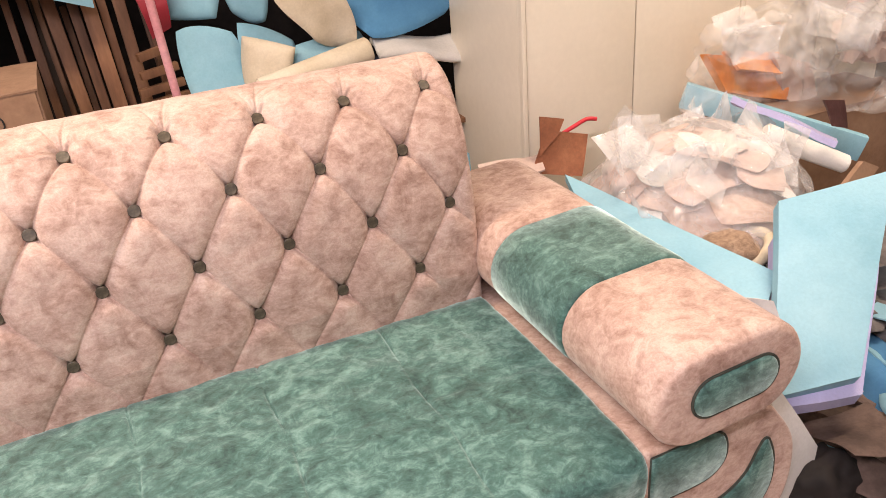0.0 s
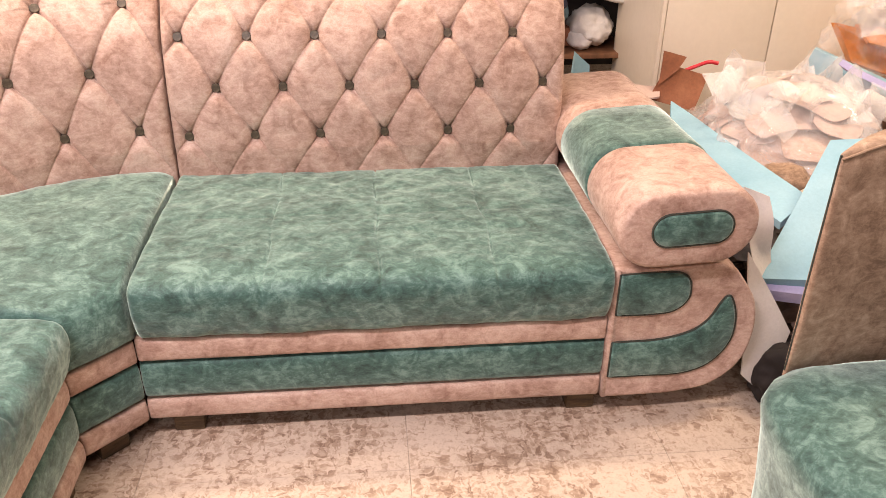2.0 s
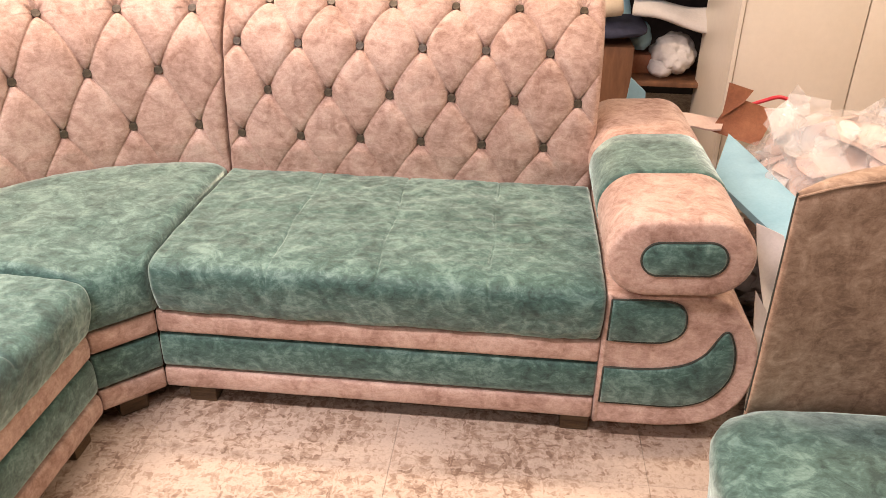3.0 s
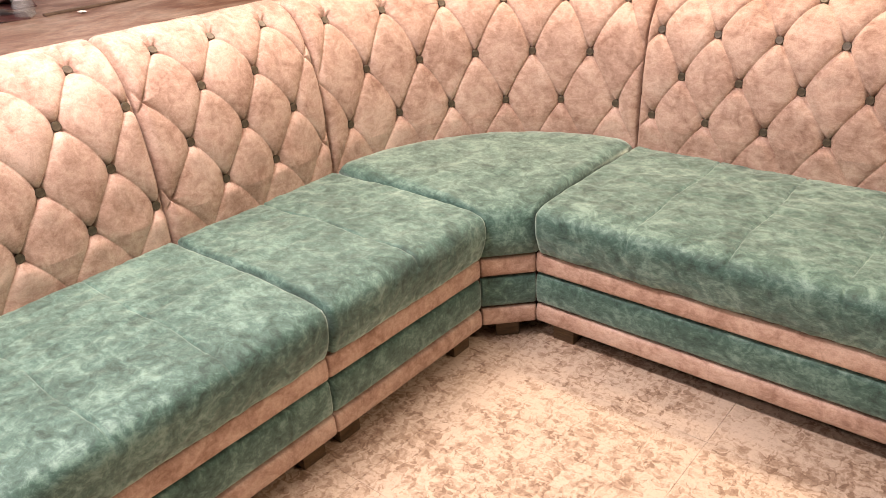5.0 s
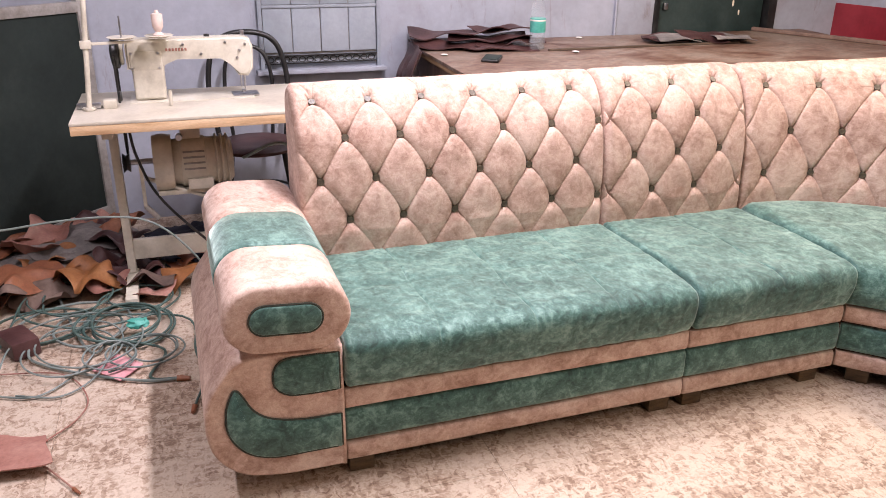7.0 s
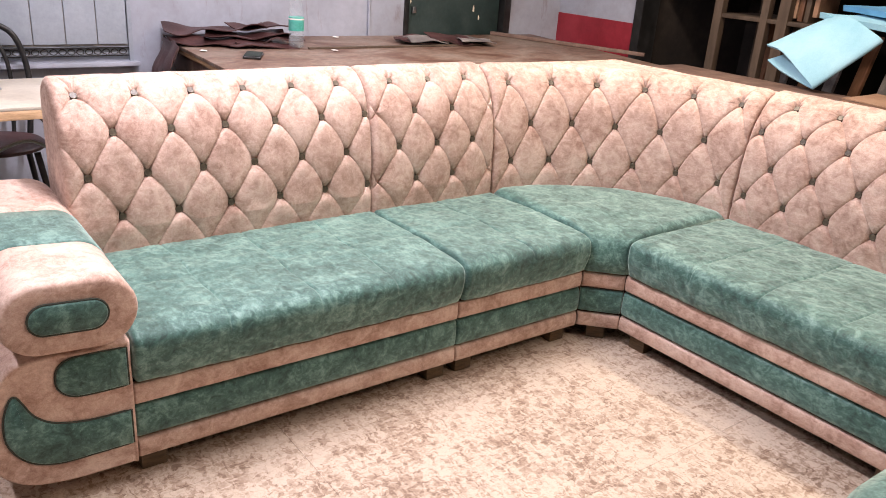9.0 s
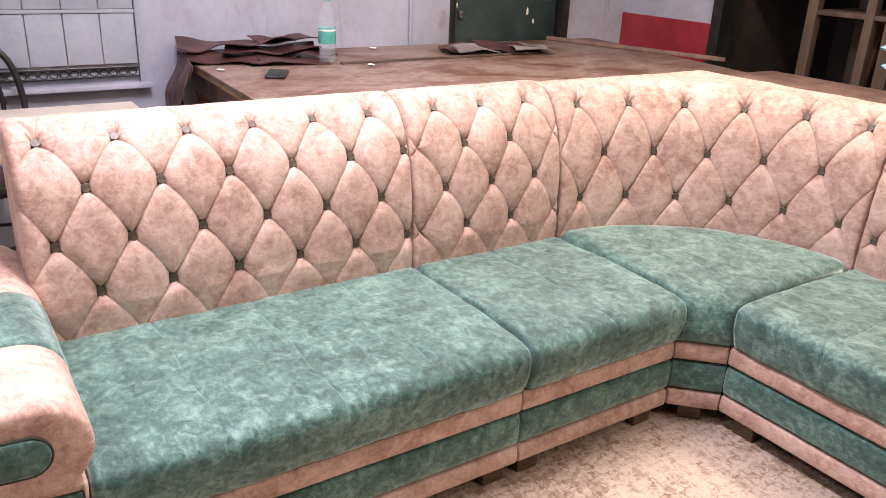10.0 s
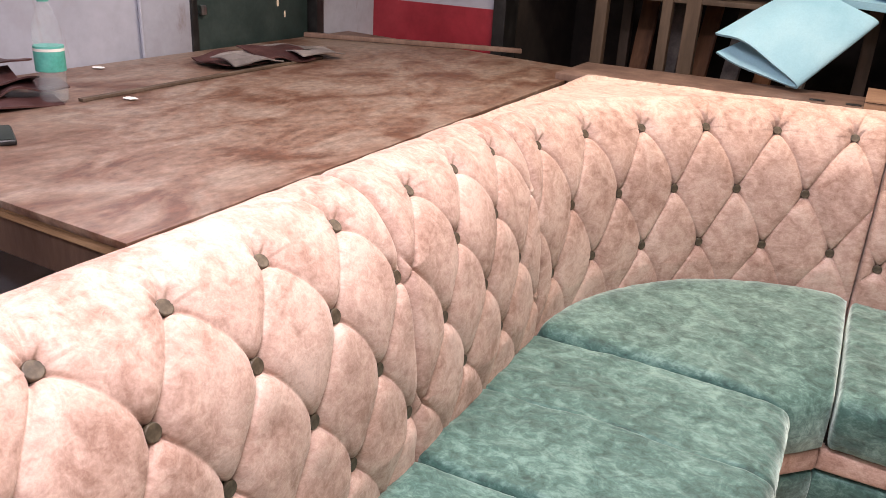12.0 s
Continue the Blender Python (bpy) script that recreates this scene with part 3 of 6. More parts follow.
def waves(u, s, layers, step=0.008):
    """Soft unevenness over a grid, from layers of (weight, scale, seed)."""
    cu, cs = np.arange(u[0], u[-1] + 2 * step, step), np.arange(s[0], s[-1] + 2 * step, step)
    coarse = np.array([[sum(w * wobble(a, b, 0, scale, seed) for w, scale, seed in layers) for b in cs] for a in cu])
    i, j = (u - cu[0]) / step, (s - cs[0]) / step
    i0, j0 = np.floor(i).astype(int), np.floor(j).astype(int)
    fi, fj = (i - i0)[:, None], (j - j0)[None]
    near = coarse[i0][:, j0] * (1 - fj) + coarse[i0][:, j0 + 1] * fj
    far = coarse[i0 + 1][:, j0] * (1 - fj) + coarse[i0 + 1][:, j0 + 1] * fj
    return near * (1 - fi) + far * fi


def tufted(unit, rows, first, spacing, counts, parent, square_top=False):
    """The diamond-tufted backrest of a unit, with its buttons."""
    L = unit.length
    seg = np.r_[0, np.cumsum(np.hypot(*np.diff(BACK, axis=0).T))]
    top = int(np.argmax(BACK[:, 1]))
    row_s = [float(np.interp(z, BACK[: top + 1, 1], seg[: top + 1])) for z in rows]
    s = np.linspace(0, seg[-1], int(seg[-1] / 0.0021))
    u = np.linspace(0, L, int(L / 0.0018))
    prof = np.stack([np.interp(s, seg, BACK[:, 0]), np.interp(s, seg, BACK[:, 1])], 1)
    tang = np.gradient(prof, axis=0)
    tang /= np.linalg.norm(tang, axis=1)[:, None]
    nrm = np.stack([-tang[:, 1], tang[:, 0]], 1)
    real, grid = [], []
    for k, rs in enumerate(row_s):
        us = [first[k % 2] + spacing * i for i in range(-2, counts[k % 2] + 2)]
        grid.append([(x, rs) for x in us])
        real += [(x, rs) for x in us[2:-2]]
    step = row_s[-2] - row_s[-1]
    k = len(row_s)
    low = [(first[k % 2] + spacing * i, row_s[-1] - step) for i in range(-2, counts[k % 2] + 2)]
    lines = []
    for one, two in zip(grid + [], grid[1:] + [low]):
        lines += [(p, q) for p in one for q in two if abs(p[0] - q[0]) < 0.75 * spacing]
    uu, ss = np.meshgrid(u, s, indexing="ij")
    best, lift, bite = np.full(uu.shape, 9.0), np.zeros(uu.shape), np.zeros(uu.shape)
    for n, ((a0, a1), (b0, b1)) in enumerate(lines):
        dx, dy = b0 - a0, b1 - a1
        t = np.clip(((uu - a0) * dx + (ss - a1) * dy) / (dx * dx + dy * dy), 0, 1)
        bow = (0.007 if dx > 0 else -0.005) * np.sin(np.pi * t)
        far = np.hypot(uu - a0 - t * dx - bow, ss - a1 - t * dy)
        near = far < best
        best = np.where(near, far, best)
        lift = np.where(near, (0.0045 + 0.0015 * math.sin(n * 2.4)) * np.sin(np.pi * t) ** 0.8, lift)
        bite = np.where(near, (1.0 if dx > 0 else 0.8) * (1 - 0.25 * np.sin(np.pi * t)), bite)
    for a0, a1 in grid[0]:
        for lean in (-0.052, 0.026):
            t = np.clip((ss - a1) / 0.10, 0, 1)
            sway = lean * t ** 1.3
            far = np.hypot(uu - a0 - sway, ss - a1 - t * 0.10)
            near = far < best
            best = np.where(near, far, best)
            lift = np.where(near, 0.004 + 0.011 * t ** 0.55, lift)
            bite = np.where(near, 0.5 * (1 - t), bite)
        for turn, reach in ((-0.95, 0.028), (-0.1, 0.036), (0.8, 0.030)):
            dx, dy = reach * math.sin(turn), reach * math.cos(turn)
            t = np.clip(((uu - a0) * dx + (ss - a1) * dy) / (reach * reach), 0, 1)
            far = np.hypot(uu - a0 - t * dx, ss - a1 - t * dy)
            near = far < best
            best = np.where(near, far, best)
            lift = np.where(near, 0.002 + 0.012 * t, lift)
            bite = np.where(near, 0.8 * (1 - t), bite)
    h = 0.009 + lift + (0.0145 - lift) * (1 - np.exp(-best / 0.0155)) - 0.0125 * bite * np.exp(-(best / 0.0028) ** 2)
    for a0, a1 in real:
        far = np.hypot(uu - a0, ss - a1)
        h -= 0.0115 * np.exp(-(far / 0.0225) ** 2) + 0.004 * np.exp(-(far / 0.0148) ** 4)
    above = np.clip((ss - row_s[0] - 0.05) / 0.10, 0, 1)
    h = h * (1 - 0.2 * above)
    tuck = np.interp(prof[:, 1], [0.43, 0.47, 0.53], [0.35, 0.55, 1.0])
    h = h * tuck[None, :]
    wave = waves(u, s, ((1.0, 11, unit.length * 9), (0.5, 27, 4)))
    h += 0.0028 * wave
    e = np.minimum(uu, L - uu)
    h = np.where(e < 0.03, h * np.sqrt(1 - np.clip(1 - e / 0.03, 0, 1) ** 2), h)
    if not square_top:
        h -= 0.016 * (1 - np.sqrt(1 - np.clip(1 - e / 0.018, 0, 1) ** 2))
    front = unit.place(uu, prof[None, :, 0] + h * nrm[None, :, 0], prof[None, :, 1] + h * nrm[None, :, 1])
    rear = np.array([(0.866, 0.5), (0.866, 0.07), (0.60, 0.07)])
    if square_top:
        rear = np.array([(0.85, 0.5), (0.85, 0.07), (0.60, 0.07)])
    back = unit.place(np.repeat(u[:, None], 3, 1), np.repeat(rear[None, :, 0], len(u), 0), np.repeat(rear[None, :, 1], len(u), 0))
    mesh = grid_mesh("backrest", np.concatenate([front, back], 1), wrap=True, caps=True)
    body = link("backrest", mesh, PINK, parent, "pink crushed-suede backrest with diamond tufting")
    for a0, a1 in real:
        d, z = np.interp(a1, seg, BACK[:, 0]), np.interp(a1, seg, BACK[:, 1])
        nd, nz = np.interp(a1, s, nrm[:, 0]), np.interp(a1, s, nrm[:, 1])
        p0 = Vector(unit.place(np.array(a0), np.array(d + 0.001 * nd), np.array(z + 0.001 * nz)))
        p1 = Vector(unit.place(np.array(a0), np.array(d + 0.05 * nd), np.array(z + 0.05 * nz)))
        ob = link("button", button_mesh, BUTTON, body)
        ob.matrix_world = Matrix.Translation(p0) @ (p1 - p0).to_track_quat("Z", "Y").to_matrix().to_4x4()
    return body


def make_button():
    bm = lathe([(0.0122, -0.006), (0.0131, 0.0), (0.0130, 0.0030), (0.0120, 0.0048), (0.0105, 0.0050), (0.0085, 0.0046), (0.004, 0.0050), (0.001, 0.0051)], (0, 0, 0), 14)
    mesh = bpy.data.meshes.new("button")
    bm.to_mesh(mesh)
    bm.free()
    for p in mesh.polygons:
        p.use_smooth = True
    mesh.materials.append(BUTTON)
    return mesh


button_mesh = make_button()
SEAT = smooth2([(0.004, 0.303), (-0.012, 0.310), (-0.028, 0.35), (-0.037, 0.405), (-0.028, 0.440), (0.004, 0.456), (0.08, 0.462), (0.30, 0.464), (0.50, 0.460), (0.59, 0.456), (0.606, 0.44)], 8)


def seat_cushion(unit, seams, parent, label):
    """A green cushion with shallow stitched seams, puckers and a rounded front."""
    L = unit.length
    seg = np.r_[0, np.cumsum(np.hypot(*np.diff(SEAT, axis=0).T))]
    s = np.linspace(0, seg[-1], 130)
    u = np.linspace(0.0035, L - 0.0035, int(L / 0.0032))
    d, z = np.interp(s, seg, SEAT[:, 0]), np.interp(s, seg, SEAT[:, 1])
    tang = np.gradient(np.stack([d, z], 1), axis=0)
    tang /= np.linalg.norm(tang, axis=1)[:, None]
    nrm = np.stack([-tang[:, 1], tang[:, 0]], 1)
    uu, ss = np.meshgrid(u, s, indexing="ij")
    dd = np.repeat(d[None], len(u), 0)
    h = np.zeros(uu.shape)
    for k in seams:
        far = np.abs(uu - k * L - 0.004 * np.sin(ss * 19 + k * 9))
        fade = np.clip((ss - 0.10) / 0.06, 0, 1)
        gap = 0.6 + 0.4 * np.sin(ss * 31 + k * 40)
        h -= (0.0080 * gap * np.exp(-(far / 0.0030) ** 2) + 0.0018 * np.exp(-(far / 0.03) ** 2)) * fade
    far = np.abs(dd - 0.29 - 0.004 * np.sin(uu * 17))
    h -= (0.0014 * np.exp(-(far / 0.0042) ** 2) + 0.0012 * np.exp(-(far / 0.03) ** 2)) * (dd > 0.05)
    wave = waves(u, s, ((1.0, 8, L * 7), (0.6, 23, 3), (0.35, 55, 8)), 0.004)
    h += 0.0042 * wave
    e = np.minimum(uu, L - uu)
    h -= 0.020 * (1 - np.sqrt(1 - np.clip(1 - (e - 0.0035) / 0.016, 0, 1) ** 2))
    front = unit.place(uu, dd + h * nrm[None, :, 0], np.repeat(z[None], len(u), 0) + h * nrm[None, :, 1])
    base = unit.place(u[:, None], np.full((len(u), 1), 0.60), np.full((len(u), 1), 0.303))
    mesh = grid_mesh("seat_cushion", np.concatenate([front, base], 1), wrap=True, caps=True)
    return link("seat_cushion", mesh, GREEN, parent, label)


BANDS = ((0.234, 0.297, PINK, "pink padded band"), (0.129, 0.225, GREEN, "green padded band"), (0.062, 0.120, PINK, "pink padded band"))


def bands(unit, parent):
    L = unit.length
    for z0, z1, mat, label in BANDS:
        half = (z1 - z0) / 2
        a = np.linspace(-np.pi / 2, np.pi / 2, 15)
        d = 0.016 - 0.020 * np.cos(a) ** 0.35
        z = z0 + half + half * np.sin(a)
        lead = unit.lead
        u = np.r_[-lead, 0.002 - lead, 0.005 - lead, 0.009 - lead, np.linspace(0.03, L - 0.03, 40), L - 0.009, L - 0.005, L - 0.002, L]
        e = np.minimum(u + lead, L - u)
        shrink = 1 - np.sqrt(1 - np.clip(1 - e / 0.009, 0, 1) ** 2)
        wave = np.array([wobble(k, z0, 0, 9, L) + 0.6 * wobble(k, z0, 0, 24, L) for k in u])
        dd = d[None] + (0.016 - d[None]) * shrink[:, None] * 0.8 + 0.0022 * wave[:, None] * np.cos(a)[None]
        zz = np.repeat(z[None], len(u), 0)
        p = unit.place(np.repeat(u[:, None], 15, 1), dd, zz)
        q = unit.place(np.repeat(u[:, None], 2, 1), np.full((len(u), 2), 0.03), np.repeat([[z1, z0]], len(u), 0))
        link("front_band", grid_mesh("front_band", np.concatenate([p, q], 1), wrap=True, caps=True), mat, parent, label)


def base_frame(unit, parent):
    L = unit.length
    d = np.array([0.02, 0.02, 0.598, 0.598])
    z = np.array([0.070, 0.300, 0.300, 0.070])
    u = np.linspace(0.002, L - 0.002, 8)
    p = unit.place(np.repeat(u[:, None], 4, 1), np.repeat(d[None], 8, 0), np.repeat(z[None], 8, 0))
    mesh = grid_mesh("base_frame", p, wrap=True, caps=True)
    for f in mesh.polygons:
        f.use_smooth = False
    # near-black frame paints shade into the gaps between the front bands
    link("base_frame", mesh, DARK, parent)


def legs(unit, spots, parent):
    for u, d in spots:
        p = unit.place(np.array(u), np.array(d), np.array(0.035))
        turn = Matrix.Rotation(math.atan2(unit.a[1], unit.a[0]), 4, "Z") if isinstance(unit, Straight) else Matrix.Rotation(radians(45), 4, "Z")
        part("leg", block((0.075, 0.06, 0.07), tuple(p), 0.006, turn), LEGWOOD, parent)


def ring_offset(poly, by):
    """The closed outline moved inwards (positive) along its normals."""
    p = np.array(poly, float)
    t = np.roll(p, -1, 0) - np.roll(p, 1, 0)
    t /= np.linalg.norm(t, axis=1)[:, None] + 1e-9
    n = np.stack([-t[:, 1], t[:, 0]], 1)
    area = 0.5 * np.sum(p[:, 0] * np.roll(p[:, 1], -1) - np.roll(p[:, 0], -1) * p[:, 1])
    return p + n * by * (1 if area > 0 else -1)


def swept(unit, outline, stations, side):
    """Sweeps an outline (out from the unit's end, height) back through stations of (depth, inset)."""
    rows = []
    for d, inset in stations:
        q = ring_offset(outline, inset)
        u = q[:, 0] * side + (unit.length if side > 0 else 0)
        rows.append(unit.place(u, np.full(len(q), d), q[:, 1]))
    return np.array(rows)


def capped(rows):
    """Adds a shrinking middle to both ends so that the caps are gently domed."""
    first, last = rows[0], rows[-1]
    lead = [first * (1 - k) + first.mean(0) * k for k in (0.97, 0.6, 0.25)]
    tail = [last * (1 - k) + last.mean(0) * k for k in (0.25, 0.6, 0.97)]
    return np.concatenate([np.array(lead), rows, np.array(tail)])


def stadium(cx, cz, half_w, half_h, tilt, n=18, side=1):
    pts = []
    flat = half_w - half_h
    for sgn in (1, -1):
        for a in np.linspace(-np.pi / 2, np.pi / 2, n):
            pts.append((sgn * flat + sgn * half_h * math.cos(a), sgn * half_h * math.sin(a)))
    c, s = math.cos(tilt), math.sin(tilt)
    return [(cx + x * c - z * s, cz + x * s + z * c) for x, z in pts]


def arm(unit, side, parent):
    """The scroll arm at the end of a unit: lower scroll, roll with a green cuff, and green inlays."""
    low = smooth2([(0.0, 0.062), (0.10, 0.062), (0.19, 0.066), (0.285, 0.088), (0.350, 0.150), (0.372, 0.235), (0.362, 0.325), (0.320, 0.395), (0.280, 0.435), (0.20, 0.447), (0.10, 0.440), (0.0, 0.438)], 6)
    low = np.concatenate([low, [(0.0, 0.30), (0.0, 0.18)]])
    st = [(-0.009, 0.014), (-0.013, 0.009), (-0.011, 0.003), (-0.003, 0.0), (0.10, 0.0), (0.40, 0.0), (0.70, 0.0), (0.86, 0.0), (0.866, 0.006)]
    body = link("arm_scroll", grid_mesh("arm_scroll", swept(unit, low, st, side), wrap=True, caps=True), PINK, parent, "pink suede scroll arm")
    roll = stadium(0.143, 0.558, 0.163, 0.096, radians(3.5))
    spans = [(-0.052, 0.235, PINK, "pink suede arm roll"), (0.235, 0.525, GREEN, "green suede cuff round the arm roll"), (0.525, 0.880, PINK, "pink suede arm roll")]
    for k, (d0, d1, mat, label) in enumerate(spans):
        rise = 0.0 if k != 1 else -0.002
        steps = [(d0, 0.014 if k == 0 else 0.006), (d0 + 0.004, 0.006 if k == 0 else 0.002 + rise), (d0 + 0.014, 0.0 + rise)]
        steps += [(d0 + (d1 - d0) * t, rise) for t in (0.3, 0.5, 0.7)] + [(d1 - 0.010, rise), (d1 - 0.003, 0.003), (d1, 0.007)]
        rows = swept(unit, roll, steps, side)
        for i in range(len(rows)):
            for j in range(rows.shape[1]):
                rows[i, j, 2] += 0.0025 * wobble(*rows[i, j], 9, k)
        link("arm_roll", grid_mesh("arm_roll", capped(rows), wrap=True, caps=True), mat, parent, label)
    oval = stadium(0.148, 0.562, 0.092, 0.040, radians(3.5))
    upper = smooth2([(0.012, 0.312), (0.10, 0.312), (0.155, 0.320), (0.186, 0.352), (0.183, 0.400), (0.155, 0.424), (0.09, 0.428), (0.012, 0.424)], 6)
    lower = smooth2([(0.012, 0.128), (0.10, 0.128), (0.20, 0.130), (0.270, 0.158), (0.312, 0.220), (0.315, 0.290), (0.297, 0.345), (0.283, 0.352), (0.270, 0.332), (0.245, 0.285), (0.200, 0.252), (0.12, 0.234), (0.012, 0.232)], 6)
    for outline, d0 in ((oval, -0.056), (upper, -0.013), (lower, -0.013)):
        rows = swept(unit, outline, [(d0 + 0.012, 0.0), (d0 + 0.002, 0.0), (d0 - 0.003, 0.003), (d0 - 0.005, 0.0065)], side)
        piece = link("inlay", grid_mesh("inlay", rows, wrap=True, caps=True), GREEN, body, "dark green suede inlay")
        edge = [Vector(q) for q in swept(unit, outline, [(d0 + 0.001, -0.001)], side)[0]]
        part("piping", tube(edge, 0.0026, 6, True), PIPING, body, "dark piping")


def sofa_unit(unit, place, label, rows, first, spacing, counts, seams, spots, square=False):
    ob = thing("sofa_section", place, label, "sofa", "sections of the corner sofa")
    base_frame(unit, ob)
    bands(unit, ob)
    legs(unit, spots, ob)
    seat_cushion(unit, seams, ob, "green crushed-suede seat cushion")
    tufted(unit, rows, first, spacing, counts, ob, square)
    return ob


A = Straight((0.003, 0.0), (1.0, 0.0), (0.0, 1.0), 1.115)
A.lead = 0.010
B1 = Straight((-0.118, -1.859), (0.0, 1.0), (-1.0, 0.0), 1.114)
B2 = Straight((-0.118, -0.742), (0.0, 1.0), (-1.0, 0.0), 0.615)
sofa_a = sofa_unit(A, (0.56, 0.4, 0), "long pink and green tufted sofa section with one scroll arm", ROWS4, (0.135, 0.046), 0.1835, (6, 6), (0.27, 0.505, 0.75), [(0.075, 0.055), (1.075, 0.055), (0.09, 0.78), (1.04, 0.78)])
arm(A, 1, sofa_a)
sofa_b = sofa_unit(B1, (-0.5, -1.3, 0), "long pink and green tufted sofa section with one scroll arm", ROWS4, (0.070, 0.162), 0.1862, (6, 6), (0.25, 0.5, 0.75), [(0.05, 0.055), (1.05, 0.055), (0.06, 0.78), (1.03, 0.78)])
arm(B1, -1, sofa_b)
sofa_unit(B2, (-0.5, -0.43, 0), "short armless pink and green tufted sofa section", ROWS4, (0.125, 0.209), 0.187, (3, 2), (0.5,), [(0.06, 0.055), (0.54, 0.055), (0.07, 0.78), (0.53, 0.78)])


def corner_unit():
    unit = Corner()
    ob = thing("sofa_section", (-0.4, 0.25, 0), "quarter-round pink and green corner sofa section", "sofa", "sections of the corner sofa")
    tufted(unit, ROWS3, (radians(7.5) * 0.72, radians(14.8) * 0.72), radians(15.2) * 0.72, (6, 5), ob, True)
    # front edge runs aslant between the two straight units
    p0, p1 = np.array((-0.122, -0.124)), np.array((-0.002, -0.002))

    class Slant(Straight):
        pass
    along = (p1 - p0) / np.linalg.norm(p1 - p0)
    slant = Slant(tuple(p0), tuple(along), (-along[1], along[0]), float(np.linalg.norm(p1 - p0)))
    bands(slant, ob)
    t = np.linspace(0.010, math.pi / 2 - 0.010, 60)
    prof = [(0.0, 0.303), (-0.016, 0.312), (-0.022, 0.36), (-0.020, 0.41), (-0.008, 0.442), (0.02, 0.456), (0.08, 0.462)]
    rows = []
    for k, a in enumerate(t):
        f = p0 + (p1 - p0) * (a / (math.pi / 2))
        arc = np.array((-0.718 * math.cos(a), -0.12 + 0.718 * math.sin(a)))
        way = arc - f
        long = np.linalg.norm(way)
        row = []
        e = min(k, len(t) - 1 - k)
        drop = (0.018, 0.007, 0.002, 0)[min(e, 3)]
        for d, z in list(prof) + [(0.08 + (long - 0.100) * q / 24, 0.464) for q in range(1, 24)] + [(long - 0.018, 0.461), (long - 0.008, 0.452), (long - 0.001, 0.436), (long, 0.40)]:
            xy = f + way / long * d
            zz = z + (0.0036 * wobble(xy[0], xy[1], 0, 9, 2) + 0.003 * wobble(xy[0], xy[1], 0, 25, 5)) * (d > 0.02)
            mid = abs(a - math.pi / 4) * max(d, 0.02)
            zz -= 0.004 * math.exp(-(mid / 0.02) ** 2) * (d > 0.05) * (d < 0.42)
            zz += 0.016 * min(1.0, max(0.0, (d - 0.03) / 0.25))
            row.append((xy[0], xy[1], zz - (drop if z > 0.43 else 0)))
        end = f + way * 0.99
        row.append((end[0], end[1], 0.303))
        rows.append(row)
    link("seat_cushion", grid_mesh("seat_cushion", np.array(rows), wrap=True, caps=True), GREEN, ob, "green crushed-suede wedge seat cushion")
    rows = []
    for a in t[::6]:
        f = p0 + (p1 - p0) * (a / (math.pi / 2))
        arc = np.array((-0.70 * math.cos(a), -0.12 + 0.70 * math.sin(a)))
        way = (arc - f) / np.linalg.norm(arc - f)
        g = f + way * 0.02
        rows.append([(g[0], g[1], 0.07), (g[0], g[1], 0.30), (arc[0], arc[1], 0.30), (arc[0], arc[1], 0.07)])
    link("base_frame", grid_mesh("base_frame", np.array(rows), wrap=True, caps=True), LINING, ob)
    c = (p0 + p1) / 2 + np.array((-along[1], along[0])) * 0.06
    part("leg", block((0.075, 0.06, 0.07), (c[0], c[1], 0.035), 0.006, Matrix.Rotation(radians(45), 4, "Z")), LEGWOOD, ob)


corner_unit()


